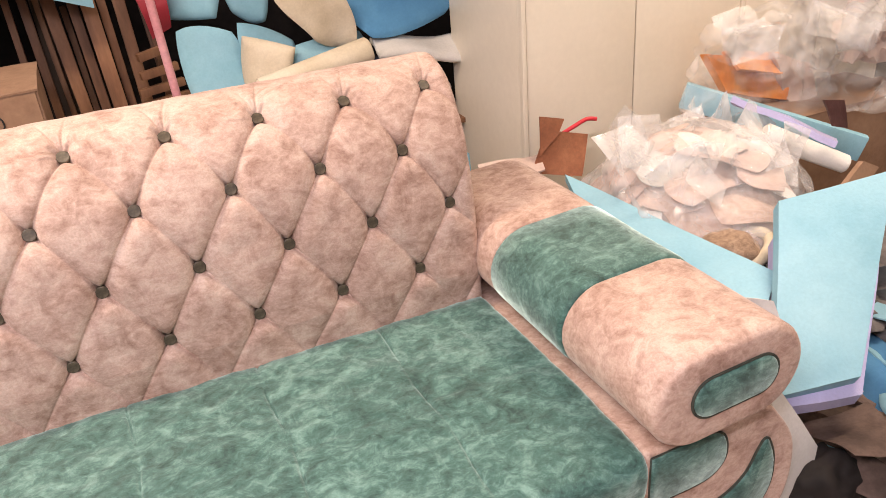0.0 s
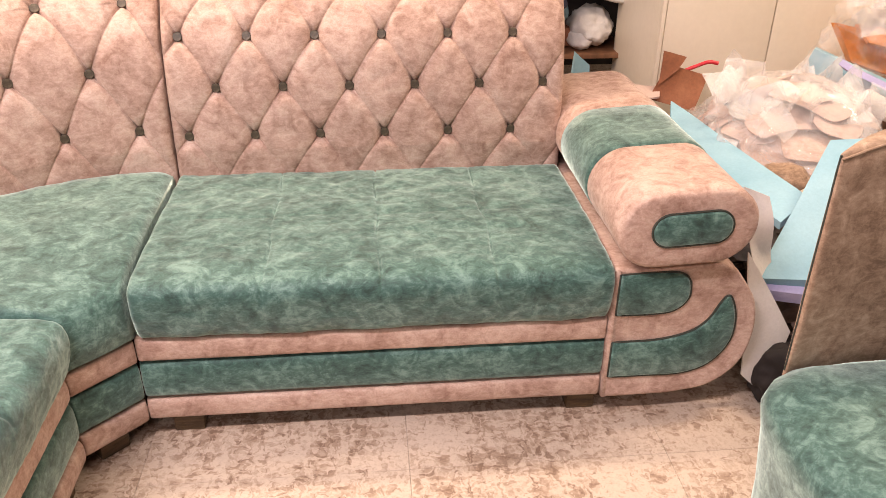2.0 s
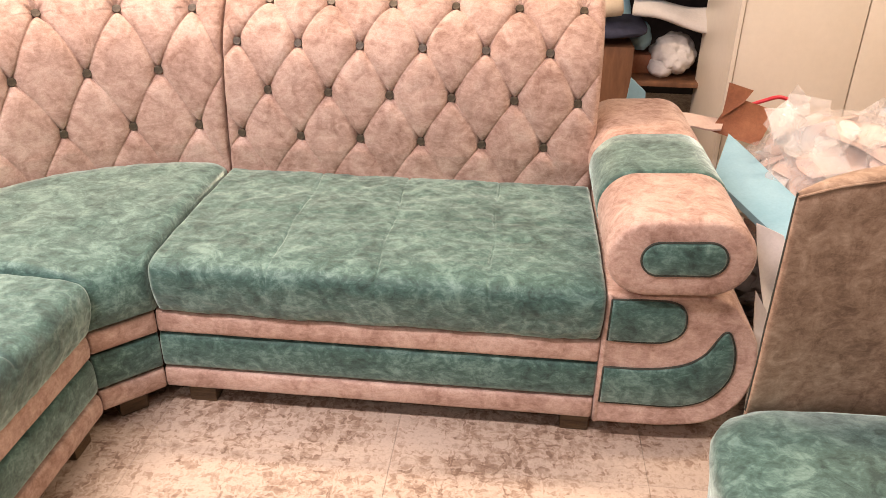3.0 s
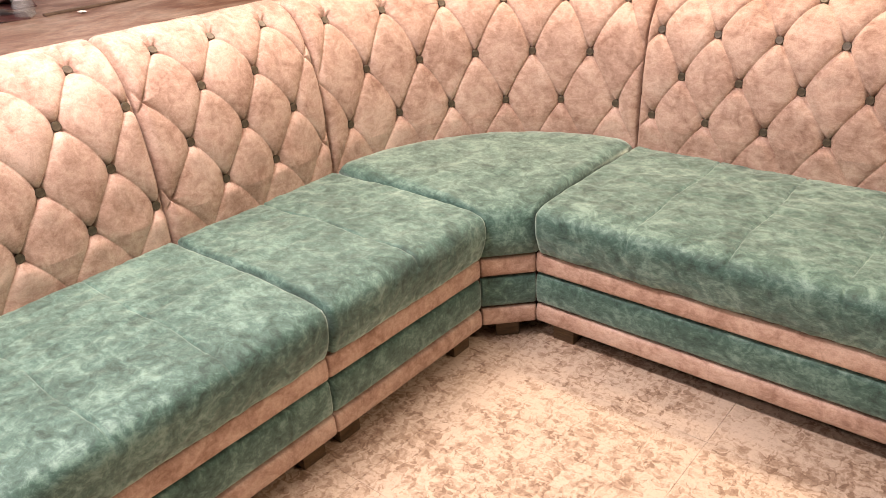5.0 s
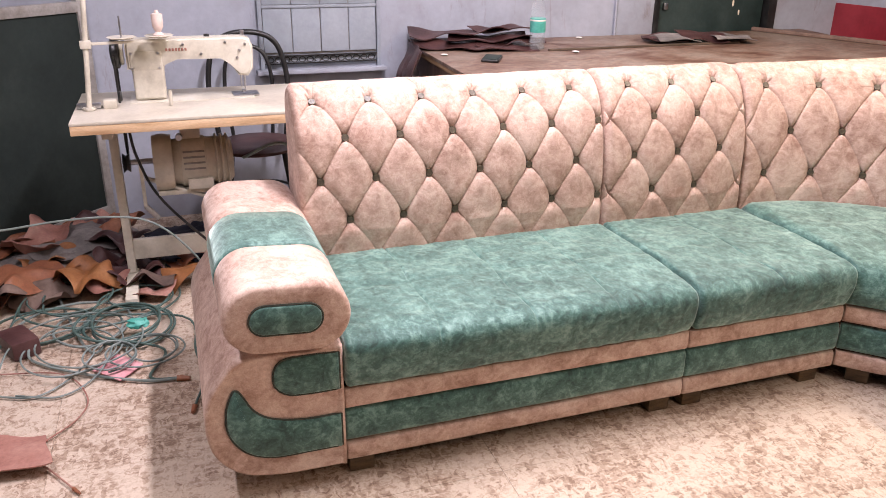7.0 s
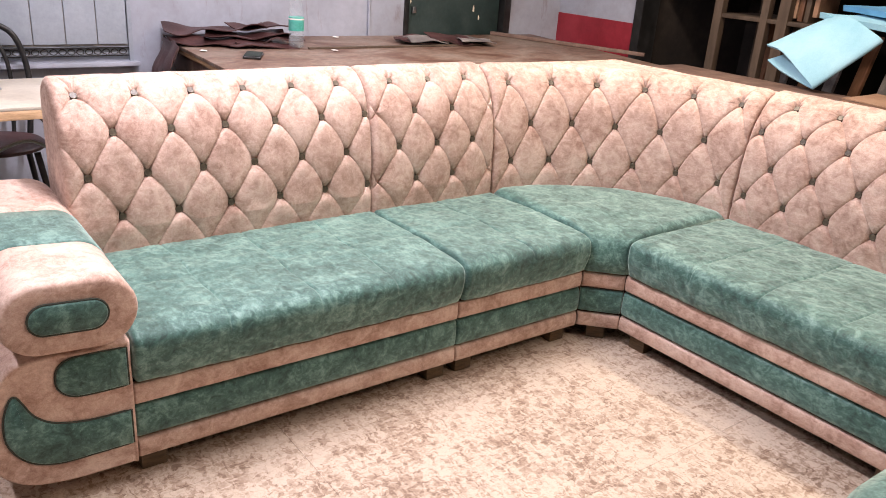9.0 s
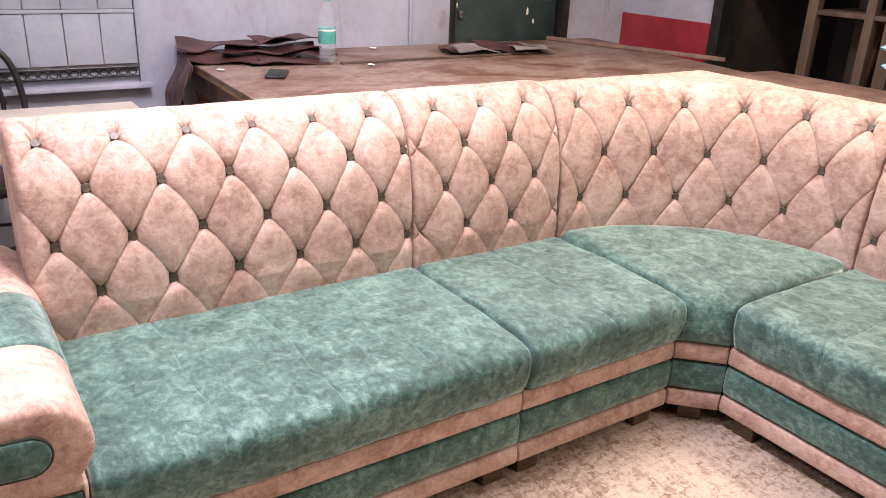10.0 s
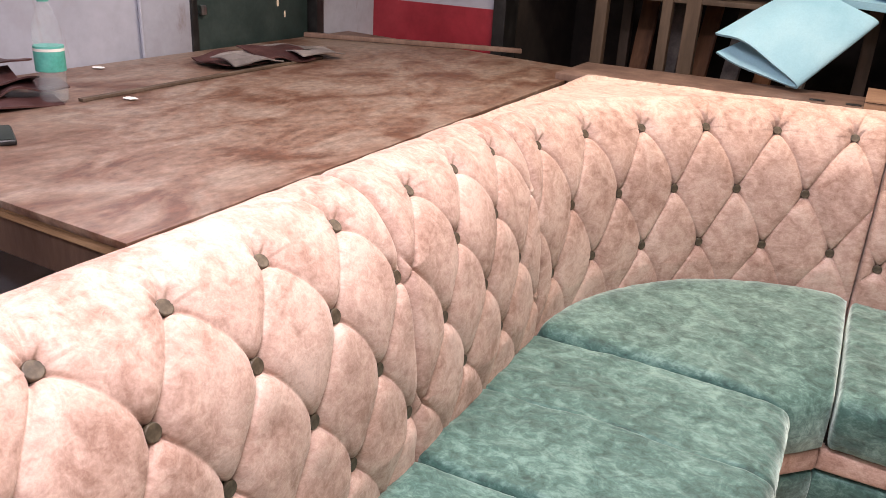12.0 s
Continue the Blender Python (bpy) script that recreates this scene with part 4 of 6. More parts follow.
# ---------------------------------------------------------------- upholstered tub chair
def tub_chair():
    ob = thing("tub_chair", (1.68, -0.70, 0), "tan suede tub chair with a green suede seat and skirt", "chair")
    cx, cy = 1.652, -0.700
    n = 64
    rows = []
    for rr, z in ((0.315, 0.02), (0.32, 0.04), (0.325, 0.20), (0.336, 0.34), (0.342, 0.39), (0.336, 0.420), (0.31, 0.440), (0.24, 0.450), (0.12, 0.454), (0.01, 0.455)):
        row = []
        for k in range(n):
            a = k * math.tau / n
            sx = 1.16
            power = 0.38 if math.sin(a) > 0 else 0.8
            ca, sa = math.cos(a), math.sin(a)
            p = (cx + sx * rr * math.copysign(abs(ca) ** power, ca), cy + (0.97 if sa > 0 else 0.74) * rr * math.copysign(abs(sa) ** power, sa))
            w = 0.004 * wobble(p[0], p[1], z, 9) + 0.002 * wobble(p[0], p[1], z, 26)
            row.append((p[0] + w * math.cos(a), p[1] + w * math.sin(a), z + w))
        rows.append(row)
    link("seat", grid_mesh("seat", np.array(rows), wrap=True, caps=True), GREEN, ob, "green crushed-suede seat and skirt")
    rows, rim = [], []
    for t in np.r_[-0.36, -0.357, np.linspace(-0.35, 0.35, 44), 0.357, 0.36]:
        x = 1.705 + t
        e = min(t + 0.36, 0.36 - t)
        top = 0.870 + 0.030 * (1 - (1 - min(e / 0.20, 1.0)) ** 2)
        y0 = -0.395 + 0.045 * (1 - (t / 0.36) ** 2)
        pinch = 1 - math.sqrt(max(0.0, 1 - max(0.0, 1 - e / 0.014) ** 2))
        thick, row = 0.014 + 0.070 * (1 - abs(t / 0.36) ** 3), []
        for dy, z in ((0.0, 0.40), (-0.003, 0.46), (-0.006, 0.52), (-0.007, 0.60), (-0.007, 0.68), (-0.005, 0.76), (-0.002, top - 0.045), (0.0, top - 0.012), (0.005, top - 0.003), (thick * 0.4, top), (thick * 0.75, top - 0.003), (thick, top - 0.03), (thick, 0.60), (thick, 0.40), (0.02, 0.38)):
            yy = y0 + dy + (thick / 2 - dy) * pinch * 0.30
            crush = 0.004 * wobble(x, z, 0, 12) + 0.002 * wobble(x, z, 0, 30, 5)
            row.append((x, yy + crush, z))
        rim.append(Vector((x, row[7][1] - 0.001, row[7][2] + 0.004)))
        rows.append(row)
    link("backrest", grid_mesh("backrest", np.array(rows), wrap=True, caps=True), TAN, ob, "tan suede backrest")
    part("piping", tube(rim, 0.0022, 6), TAN, ob, "corded top seam")
    for s in (-1, 1):
        path = [Vector((1.705 + s * 0.3605, -0.388 + 0.003 * wobble(0, z, s, 14), z)) for z in np.linspace(0.42, 0.868, 24)]
        part("piping", tube(path, 0.0022, 6), PIPING, ob, "dark seam piping")


tub_chair()


# ---------------------------------------------------------------- cutting table and what lies on it
table = thing("cutting_table", (-1.92, 0.4, 0), "large worn plywood cutting table with scratched stained top", "table")
LEAN = Matrix.Rotation(radians(1.75), 4, "Y")
part("tabletop", block((1.37, 2.70, 0.018), (-1.92, 0.405, 0.861), 0.003, LEAN), PLY, table)
part("top_edge", block((1.355, 2.695, 0.022), (-1.92, 0.405, 0.8405), 0.002, LEAN), PLYEDGE, table, "layered plywood edge")
part("apron", block((1.20, 0.03, 0.10), (-1.92, -0.90, 0.779), 0.003, LEAN), WOOD, table)
part("apron", block((0.03, 2.50, 0.10), (-1.30, 0.40, 0.759), 0.003), WOOD, table)
part("apron", block((1.20, 0.03, 0.10), (-1.92, 1.70, 0.779), 0.003, LEAN), WOOD, table)
for lx, ly, tall in ((-1.33, -0.86, 0.809), (-2.50, -0.86, 0.844), (-1.33, 1.66, 0.809), (-2.50, 1.66, 0.844)):
    part("leg", block((0.08, 0.08, tall), (lx, ly, tall / 2), 0.005), WOOD, table)


def on_table(x, lift=0.0):
    """Height of the leaning tabletop at x."""
    return 0.850 + (-1.235 - x) * math.tan(radians(1.75)) + lift


cloth = thing("leather_cloth", (-2.4, -0.85, 0.88), "crumpled dark maroon leather cloth hanging off the table corner", "cloth")


def cloth_heap():
    """Broad soft folds lying over one another, and a length hanging off the corner."""
    lay = [([(-2.58, -0.95), (-2.30, -0.97), (-2.22, -0.45), (-2.54, -0.40)], 0.018, 0.018, 6.0, 1),
           ([(-2.56, -0.72), (-2.34, -0.80), (-2.26, -0.35), (-2.50, -0.28)], 0.045, 0.026, 6.5, 4),
           ([(-2.57, -0.96), (-2.42, -0.98), (-2.40, -0.42), (-2.57, -0.38)], 0.075, 0.026, 5.0, 9),
           ([(-2.44, -0.62), (-2.26, -0.66), (-2.22, -0.28), (-2.36, -0.25)], 0.028, 0.020, 8.0, 14),
           ([(-2.56, -0.60), (-2.44, -0.56), (-2.42, -0.26), (-2.52, -0.24)], 0.075, 0.024, 7.0, 19),
           ([(-2.30, -0.74), (-2.20, -0.72), (-2.17, -0.34), (-2.24, -0.33)], 0.014, 0.010, 9.0, 23)]
    for corners, lift, amp, scale, seed in lay:
        part("fold", sheet([(x, y, on_table(x, lift)) for x, y in corners], 0.005, 26, 30, amp, scale, seed), MAROON, cloth)
    for k, (x0, x1, low) in enumerate(((-2.58, -2.34, 0.52), (-2.46, -2.24, 0.60), (-2.34, -2.20, 0.70))):
        part("hanging_fold", sheet([(x0, -0.955 - 0.012 * k, on_table(x0, 0.03)), (x1, -0.960 - 0.012 * k, on_table(x1, 0.012)), (x1 + 0.02, -1.03 - 0.02 * k, low + 0.04), (x0 + 0.10, -1.07, low)], 0.005, 22, 26, 0.024, 6, 15 + k), MAROON, cloth)


cloth_heap()


def bottle(x, y, z):
    ob = thing("water_bottle", (x, y, z), "clear plastic water bottle with a green label, standing on the table", "bottle")
    r = 0.041
    prof = [(0.032, 0.0), (r, 0.008), (r, 0.05), (r - 0.003, 0.058), (r, 0.066), (r - 0.003, 0.082), (r, 0.09), (r, 0.165), (r - 0.003, 0.172), (r, 0.18), (r, 0.205), (r - 0.006, 0.235), (0.022, 0.268), (0.0145, 0.282), (0.0145, 0.290)]
    part("body", lathe(prof, (x, y, z), 32), BOTTLE, ob, "clear ribbed plastic body")
    part("label", lathe([(r + 0.001, 0.092), (r + 0.0012, 0.094), (r + 0.0012, 0.162), (r + 0.001, 0.164)], (x, y, z), 32), TEAL, ob, "green printed label")
    part("label_band", lathe([(r + 0.0018, 0.150), (r + 0.0018, 0.158)], (x, y, z), 32), WHITEFOAM, ob, "pale band on the label")
    part("cap", lathe([(0.0155, 0.287), (0.0165, 0.290), (0.0165, 0.304), (0.0145, 0.307)], (x, y, z), 24), TEAL, ob, "green screw cap")


bottle(-2.22, -0.335, on_table(-2.22))
phone = thing("phone", (-1.98, -0.68, 0.87), "black mobile phone lying on the table", "phone")
flat = LEAN @ Matrix.Rotation(radians(60), 4, "Z")
part("case", block((0.088, 0.150, 0.014), (-1.985, -0.688, on_table(-1.985, 0.007)), 0.006, flat, segs=3), BLACK, phone)
part("screen", block((0.080, 0.140, 0.002), (-1.985, -0.688, on_table(-1.985, 0.0148)), 0.0008, flat), BOARD, phone, "dark glass screen")
tagged(part("measuring_stick", bar((-2.168, -0.287, on_table(-2.168, 0.005)), (-2.18, 0.936, on_table(-2.18, 0.005)), 0.022, 0.010, 0.001), DIMWOOD), "thin brown wooden measuring stick on the table", "stick")
scrap = thing("leather_scraps", (-2.2, 0.75, 0.85), "folded brown and silver leather offcuts on the table", "cloth")
for k, (c, mat) in enumerate((([(-2.44, 0.44, 0.008), (-2.24, 0.38, 0.006), (-2.20, 0.66, 0.012), (-2.38, 0.70, 0.020)], MAROON),
                              ([(-2.34, 0.44, 0.030), (-2.20, 0.42, 0.012), (-2.17, 0.68, 0.012), (-2.32, 0.70, 0.034)], GREYCLOTH),
                              ([(-2.37, 0.62, 0.034), (-2.19, 0.60, 0.016), (-2.14, 0.84, 0.008), (-2.33, 0.90, 0.024)], MAROON),
                              ([(-2.32, 0.80, 0.020), (-2.15, 0.76, 0.006), (-2.11, 1.00, 0.006), (-2.28, 1.06, 0.014)], GREYCLOTH),
                              ([(-2.46, 0.86, 0.010), (-2.32, 0.84, 0.012), (-2.24, 1.06, 0.008), (-2.38, 1.12, 0.010)], GREYCLOTH))):
    part("offcut", sheet([(x, y, on_table(x, 0.012 + z)) for x, y, z in c], 0.005, 18, 18, 0.016, 7, 20 + k), mat, scrap)
tagged(part("batten", bar((-2.60, 1.365, on_table(-2.60, 0.012)), (-1.66, 1.915, on_table(-1.66, 0.012)), 0.035, 0.022, 0.003), WOOD), "long pale wooden batten laid across the table", "batten")
for k, (cx, cy) in enumerate(((-2.54, 0.085), (-2.16, -0.88), (-2.10, -0.16))):
    tagged(part("chip", lump((cx, cy, on_table(cx, 0.004)), (0.024, 0.016, 0.004), 0.5, 2.5, k, 2), WHITEFOAM), "small pale foam chip lying on the table", "scrap", "foam chips on the table")


# ---------------------------------------------------------------- sewing corner
def sewing_table():
    ob = thing("sewing_table", (-1.76, -1.95, 0), "sewing table with a cream top and white steel stand", "table")
    cx, cy, lx, ly = -1.765, -1.945, 0.61, 1.29
    part("tabletop", block((lx, ly, 0.012), (cx, cy, 0.794), 0.003), SEWTOP, ob)
    part("table_core", block((lx - 0.002, ly - 0.002, 0.036), (cx, cy, 0.770), 0.003), SEWEDGE, ob, "bare wooden edge")
    for yy in (-2.47, -1.42):
        bm = bar((-1.80, yy, 0.06), (-1.80, yy, 0.752), 0.055, 0.035, 0.004)
        part("upright", bm, IVORY, ob, "white steel upright")
        part("foot", bar((-2.02, yy, 0.03), (-1.50, yy, 0.03), 0.05, 0.05, 0.006), IVORY, ob)
        part("head_bar", bar((-2.02, yy, 0.735), (-1.52, yy, 0.735), 0.04, 0.034, 0.004), IVORY, ob)
        for zz in (0.14, 0.22, 0.50, 0.60):
            part("bolt", rod((-1.782, yy, zz), (-1.776, yy, zz), 0.008, segs=8), STEEL, ob)
    part("stretcher", block((0.03, 1.02, 0.09), (-1.80, -1.945, 0.16), 0.004), IVORY, ob, "chipped white cross board")
    part("treadle", block((0.26, 0.42, 0.02), (-1.70, -1.95, 0.075), 0.004, Matrix.Rotation(radians(12), 4, "Y")), IVORY, ob)
    part("knee_rod", tube(smooth_path([(-1.66, -2.40, 0.75), (-1.66, -2.38, 0.60), (-1.68, -2.30, 0.40), (-1.72, -2.05, 0.09)], 6), 0.006), BLACK, ob)
    part("drawer", block((0.30, 0.30, 0.06), (-1.80, -1.60, 0.72), 0.006), MAROON, ob, "reddish brown under-table drawer")
    ob.location.x += 0.055


def sewing_machine():
    ob = thing("sewing_machine", (-1.86, -2.10, 0.80), "ivory industrial sewing machine with a black handwheel", "sewing machine")
    x = -1.86
    part("bed", block((0.178, 0.50, 0.012), (x, -2.10, 0.7975), 0.002), IVORY, ob)
    part("needle_plate", block((0.10, 0.11, 0.004), (x, -1.88, 0.8055), 0.001), STEEL, ob)
    part("pillar", block((0.095, 0.125, 0.20), (x, -2.265, 0.905), 0.014, segs=3), IVORY, ob)
    bm = bmesh.new()
    side = [(-2.345, 0.93), (-2.345, 1.040), (-2.32, 1.050), (-1.88, 1.050), (-1.850, 1.040), (-1.838, 1.01), (-1.842, 0.92), (-1.865, 0.885), (-1.905, 0.89), (-1.93, 0.945), (-1.97, 0.972), (-2.15, 0.975), (-2.20, 0.955), (-2.20, 0.925)]
    one = [bm.verts.new((x + 0.044, y, z)) for y, z in side]
    two = [bm.verts.new((x - 0.044, y, z)) for y, z in side]
    bm.faces.new(one)
    bm.faces.new(two[::-1])
    for k in range(len(side)):
        bm.faces.new((one[k - 1], one[k], two[k], two[k - 1]))
    bmesh.ops.bevel(bm, geom=[e for e in bm.edges if abs(e.verts[0].co.x - e.verts[1].co.x) < 1e-5], offset=0.009, segments=3, affect="EDGES")
    part("arm_head", bm, IVORY, ob)
    part("cover_plate", block((0.004, 0.115, 0.075), (x + 0.0465, -2.272, 0.965), 0.002), IVORY, ob)
    for by, bz in ((-2.325, 0.995), (-2.22, 0.995), (-2.325, 0.935), (-2.22, 0.935), (-2.12, 1.025), (-2.05, 0.985), (-1.95, 1.03), (-1.87, 1.02), (-1.895, 0.995), (-1.905, 0.965)):
        part("screw", rod((x + 0.044, by, bz), (x + 0.051, by, bz), 0.0055, segs=10, bevel=0.001), STEEL, ob)
    for k in range(7):
        part("brand_mark", block((0.002, 0.008, 0.011), (x + 0.0455, -2.185 + k * 0.0125, 1.006), 0.0005), ROSE, ob, "red printed brand bars")
    part("needle_bar", rod((x, -1.878, 0.835), (x, -1.878, 0.90), 0.005), STEEL, ob)
    part("needle", rod((x, -1.878, 0.816), (x, -1.878, 0.836), 0.0015, segs=6), STEEL, ob)
    part("presser_bar", rod((x, -1.893, 0.835), (x, -1.893, 0.90), 0.004), STEEL, ob)
    part("presser_foot", block((0.035, 0.016, 0.008), (x + 0.008, -1.885, 0.820), 0.002), STEEL, ob)
    part("top_knob", rod((x, -1.875, 1.05), (x, -1.875, 1.072), 0.009, segs=12, bevel=0.002), STEEL, ob)
    part("oil_cap", rod((x, -2.02, 1.05), (x, -2.02, 1.060), 0.012, segs=12, bevel=0.002), BLACK, ob)
    turn = Matrix.Rotation(radians(90), 4, "X")
    part("handwheel", lathe([(0.02, -0.02), (0.05, -0.018), (0.062, -0.012), (0.064, 0.0), (0.060, 0.012), (0.045, 0.016), (0.02, 0.02)], (x, -2.385, 0.995), 28, turn=turn), BLACK, ob, "black handwheel")
    part("wheel_hub", lathe([(0.045, -0.008), (0.05, 0.0), (0.045, 0.008)], (x, -2.362, 0.995), 24, turn=turn), IVORY, ob)
    part("belt", tube(smooth_path([(x + 0.063, -2.39, 0.99), (x + 0.05, -2.39, 0.80), (x + 0.03, -2.39, 0.60), (x - 0.02, -2.39, 0.59), (x - 0.05, -2.39, 0.80), (x - 0.063, -2.39, 0.99)], 6), 0.005, 6), BLACK, ob)
    part("lever", rod((-1.70, -2.19, 0.80), (-1.70, -2.19, 0.862), 0.008, 0.007, bevel=0.002), IVORY, ob)
    part("bobbin_winder", block((0.05, 0.05, 0.035), (-1.72, -2.42, 0.817), 0.006), IVORY, ob)
    part("winder_wheel", lathe([(0.018, -0.006), (0.022, 0), (0.018, 0.006)], (-1.74, -2.38, 0.84), 16, turn=turn), BLACK, ob)
    part("winder_arm", block((0.03, 0.09, 0.02), (-1.72, -2.50, 0.812), 0.004), STEEL, ob)
    ob.location += Vector((0.055, -0.035, 0))


def motor():
    ob = thing("motor", (-1.78, -2.15, 0.62), "cream electric clutch motor bolted under the sewing table", "motor")
    turn = Matrix.Rotation(radians(90), 4, "X")
    part("casing", lathe([(0.03, -0.155), (0.072, -0.152), (0.084, -0.14), (0.086, -0.06), (0.092, -0.055), (0.092, 0.03), (0.086, 0.035), (0.082, 0.07), (0.05, 0.08)], (-1.765, -2.17, 0.60), 36, turn=turn), IVORY, ob)
    for k in range(3):
        part("cooling_fin", lathe([(0.088, -0.005), (0.094, -0.003), (0.094, 0.003), (0.088, 0.005)], (-1.765, -2.075 + 0.02 * k, 0.60), 36, turn=turn), IVORY, ob)
    for k in range(4):
        part("vent_slot", block((0.006, 0.075, 0.007), (-1.765 + 0.091 * math.cos(radians(-4 + 13 * k)), -2.155, 0.60 + 0.091 * math.sin(radians(-4 + 13 * k))), 0.002), GREYMETAL, ob)
    part("clutch_drum", lathe([(0.04, -0.035), (0.100, -0.033), (0.106, -0.01), (0.106, 0.01), (0.100, 0.033), (0.04, 0.035)], (-1.765, -2.262, 0.60), 36, turn=turn), IVORY, ob)
    part("terminal_box", block((0.05, 0.09, 0.04), (-1.700, -2.14, 0.535), 0.006), IVORY, ob)
    part("clutch_lever", bar((-1.70, -2.34, 0.63), (-1.70, -2.34, 0.46), 0.02, 0.012, 0.003), IVORY, ob)
    part("spring", rod((-1.70, -2.34, 0.46), (-1.70, -2.30, 0.41), 0.010, segs=10), STEEL, ob)
    part("pulley", lathe([(0.012, -0.014), (0.036, -0.012), (0.026, 0.0), (0.036, 0.012), (0.012, 0.014)], (-1.80, -2.39, 0.60), 20, turn=turn), BLACK, ob)
    part("shaft", rod((-1.80, -2.40, 0.60), (-1.79, -2.26, 0.605), 0.01), STEEL, ob)
    part("bracket", block((0.09, 0.07, 0.075), (-1.785, -2.16, 0.722), 0.01), IVORY, ob)
    part("bracket_bolt", rod((-1.745, -2.20, 0.70), (-1.715, -2.20, 0.70), 0.012, segs=8), STEEL, ob)
    part("base_plate", block((0.16, 0.26, 0.018), (-1.775, -2.16, 0.503), 0.005), IVORY, ob)
    part("clutch_arm", bar((-1.72, -2.33, 0.56), (-1.70, -2.10, 0.47), 0.025, 0.012, 0.003), IVORY, ob)
    part("lead", tube(smooth_path([(-1.75, -1.98, 0.60), (-1.70, -1.85, 0.66), (-1.70, -1.72, 0.60), (-1.72, -1.62, 0.70), (-1.75, -1.55, 0.74)], 8), 0.006), GREYCABLE, ob)
    ob.location += Vector((0.07, -0.005, -0.045))
    ob.scale = (1.15, 1.15, 1.15)


def thread_stand():
    ob = thing("thread_stand", (-1.68, -2.51, 0.80), "white steel thread stand holding spools of thread", "thread stand")
    x0, y0 = -1.69, -2.512
    part("base", rod((x0, y0, 0.80), (x0, y0, 0.812), 0.026, bevel=0.003), IVORY, ob)
    part("pole", rod((x0, y0, 0.81), (x0 - 0.03, y0 + 0.05, 1.40), 0.010), IVORY, ob)
    part("clamp", block((0.03, 0.04, 0.03), (x0 - 0.012, y0 + 0.02, 1.050), 0.004), IVORY, ob)
    part("cross_arm", bar((x0 - 0.012, y0 + 0.02, 1.052), (-1.76, -2.20, 1.052), 0.018, 0.010, 0.002), IVORY, ob)
    for k, (xx, yy) in enumerate(((-1.735, -2.362), (-1.76, -2.222))):
        part("spool_plate", lathe([(0.012, -0.004), (0.040, 0.0), (0.056, 0.007), (0.050, 0.010), (0.01, 0.004)], (xx, yy, 1.064), 28), IVORY, ob)
        if not k:
            part("spool_pin", rod((xx, yy, 1.066), (xx, yy, 1.150), 0.004, 0.003, 10), STEEL, ob)
        else:
            part("spool", lathe([(0.022, 0.0), (0.023, 0.004), (0.010, 0.014), (0.016, 0.024), (0.021, 0.036), (0.022, 0.080), (0.020, 0.084), (0.010, 0.086), (0.007, 0.098)], (xx, yy, 1.070), 24), PALEPINK, ob, "spool of thread")
    part("top_arm", bar((x0 - 0.03, y0 + 0.05, 1.38), (-1.76, -2.22, 1.38), 0.014, 0.008, 0.002), IVORY, ob)
    ob.location += Vector((0.055, -0.02, 0))


def bent_chair():
    ob = thing("bentwood_chair", (-2.28, -1.72, 0), "black bentwood chair with a reddish seat behind the sewing table", "chair")
    x, y = -2.26, -1.84
    hoop = [(-0.17, -0.17, 0.46), (-0.21, -0.20, 0.72), (-0.23, -0.15, 0.93), (-0.235, 0.0, 0.985), (-0.23, 0.15, 0.93), (-0.21, 0.20, 0.72), (-0.17, 0.17, 0.46)]
    part("back_hoop", tube(smooth_path([(x + a, y + b, c) for a, b, c in hoop], 8), 0.014, 10), BLACK, ob)
    inner = [(-0.18, -0.10, 0.46), (-0.21, -0.12, 0.72), (-0.225, -0.09, 0.87), (-0.23, 0.0, 0.92), (-0.225, 0.09, 0.87), (-0.21, 0.12, 0.72), (-0.18, 0.10, 0.46)]
    part("inner_hoop", tube(smooth_path([(x + a, y + b, c) for a, b, c in inner], 8), 0.010, 10), BLACK, ob)
    part("seat", lathe([(0.17, 0.435), (0.20, 0.445), (0.205, 0.460), (0.19, 0.475), (0.10, 0.470), (0.01, 0.468)], (x, y, 0), 36), MAROON, ob, "reddish brown round seat")
    for sx, sy in ((1, 1), (1, -1), (-1, 1), (-1, -1)):
        part("leg", rod((x + 0.14 * sx, y + 0.14 * sy, 0.44), (x + 0.20 * sx, y + 0.20 * sy, 0.0), 0.015, 0.012), BLACK, ob)
    part("leg_ring", tube([Vector((x + 0.165 * math.cos(a), y + 0.165 * math.sin(a), 0.22)) for a in np.arange(28) * math.tau / 28], 0.008, 8, True), BLACK, ob)


sewing_table()
sewing_machine()
motor()
thread_stand()
bent_chair()

# dark framed board standing aslant by the wall
board = thing("framed_board", (-2.25, -2.98, 0), "large dark board in a grey metal frame leaning by the wall", "board")
b0, b1 = Vector((-2.585, -2.60, 0)), Vector((-1.90, -3.30, 0))
along = (b1 - b0).normalized()
face_turn = Matrix.Rotation(math.atan2(along.y, along.x), 4, "Z")
mid, wide = (b0 + b1) / 2, (b1 - b0).length
part("panel", block((wide - 0.04, 0.012, 1.05), (mid.x, mid.y, 0.60), 0.001, face_turn), BOARD, board, "dark green-black panel")
for zz in (0.085, 1.115):
    part("frame_rail", block((wide, 0.035, 0.05), (mid.x, mid.y, zz), 0.004, face_turn), GREYMETAL, board)
for e in (b0, b1):
    part("frame_post", block((0.045, 0.037, 1.15), (e.x, e.y, 0.60), 0.004, face_turn), GREYMETAL, board)
    part("foot", block((0.06, 0.12, 0.03), (e.x, e.y, 0.015), 0.004, face_turn), GREYMETAL, board)


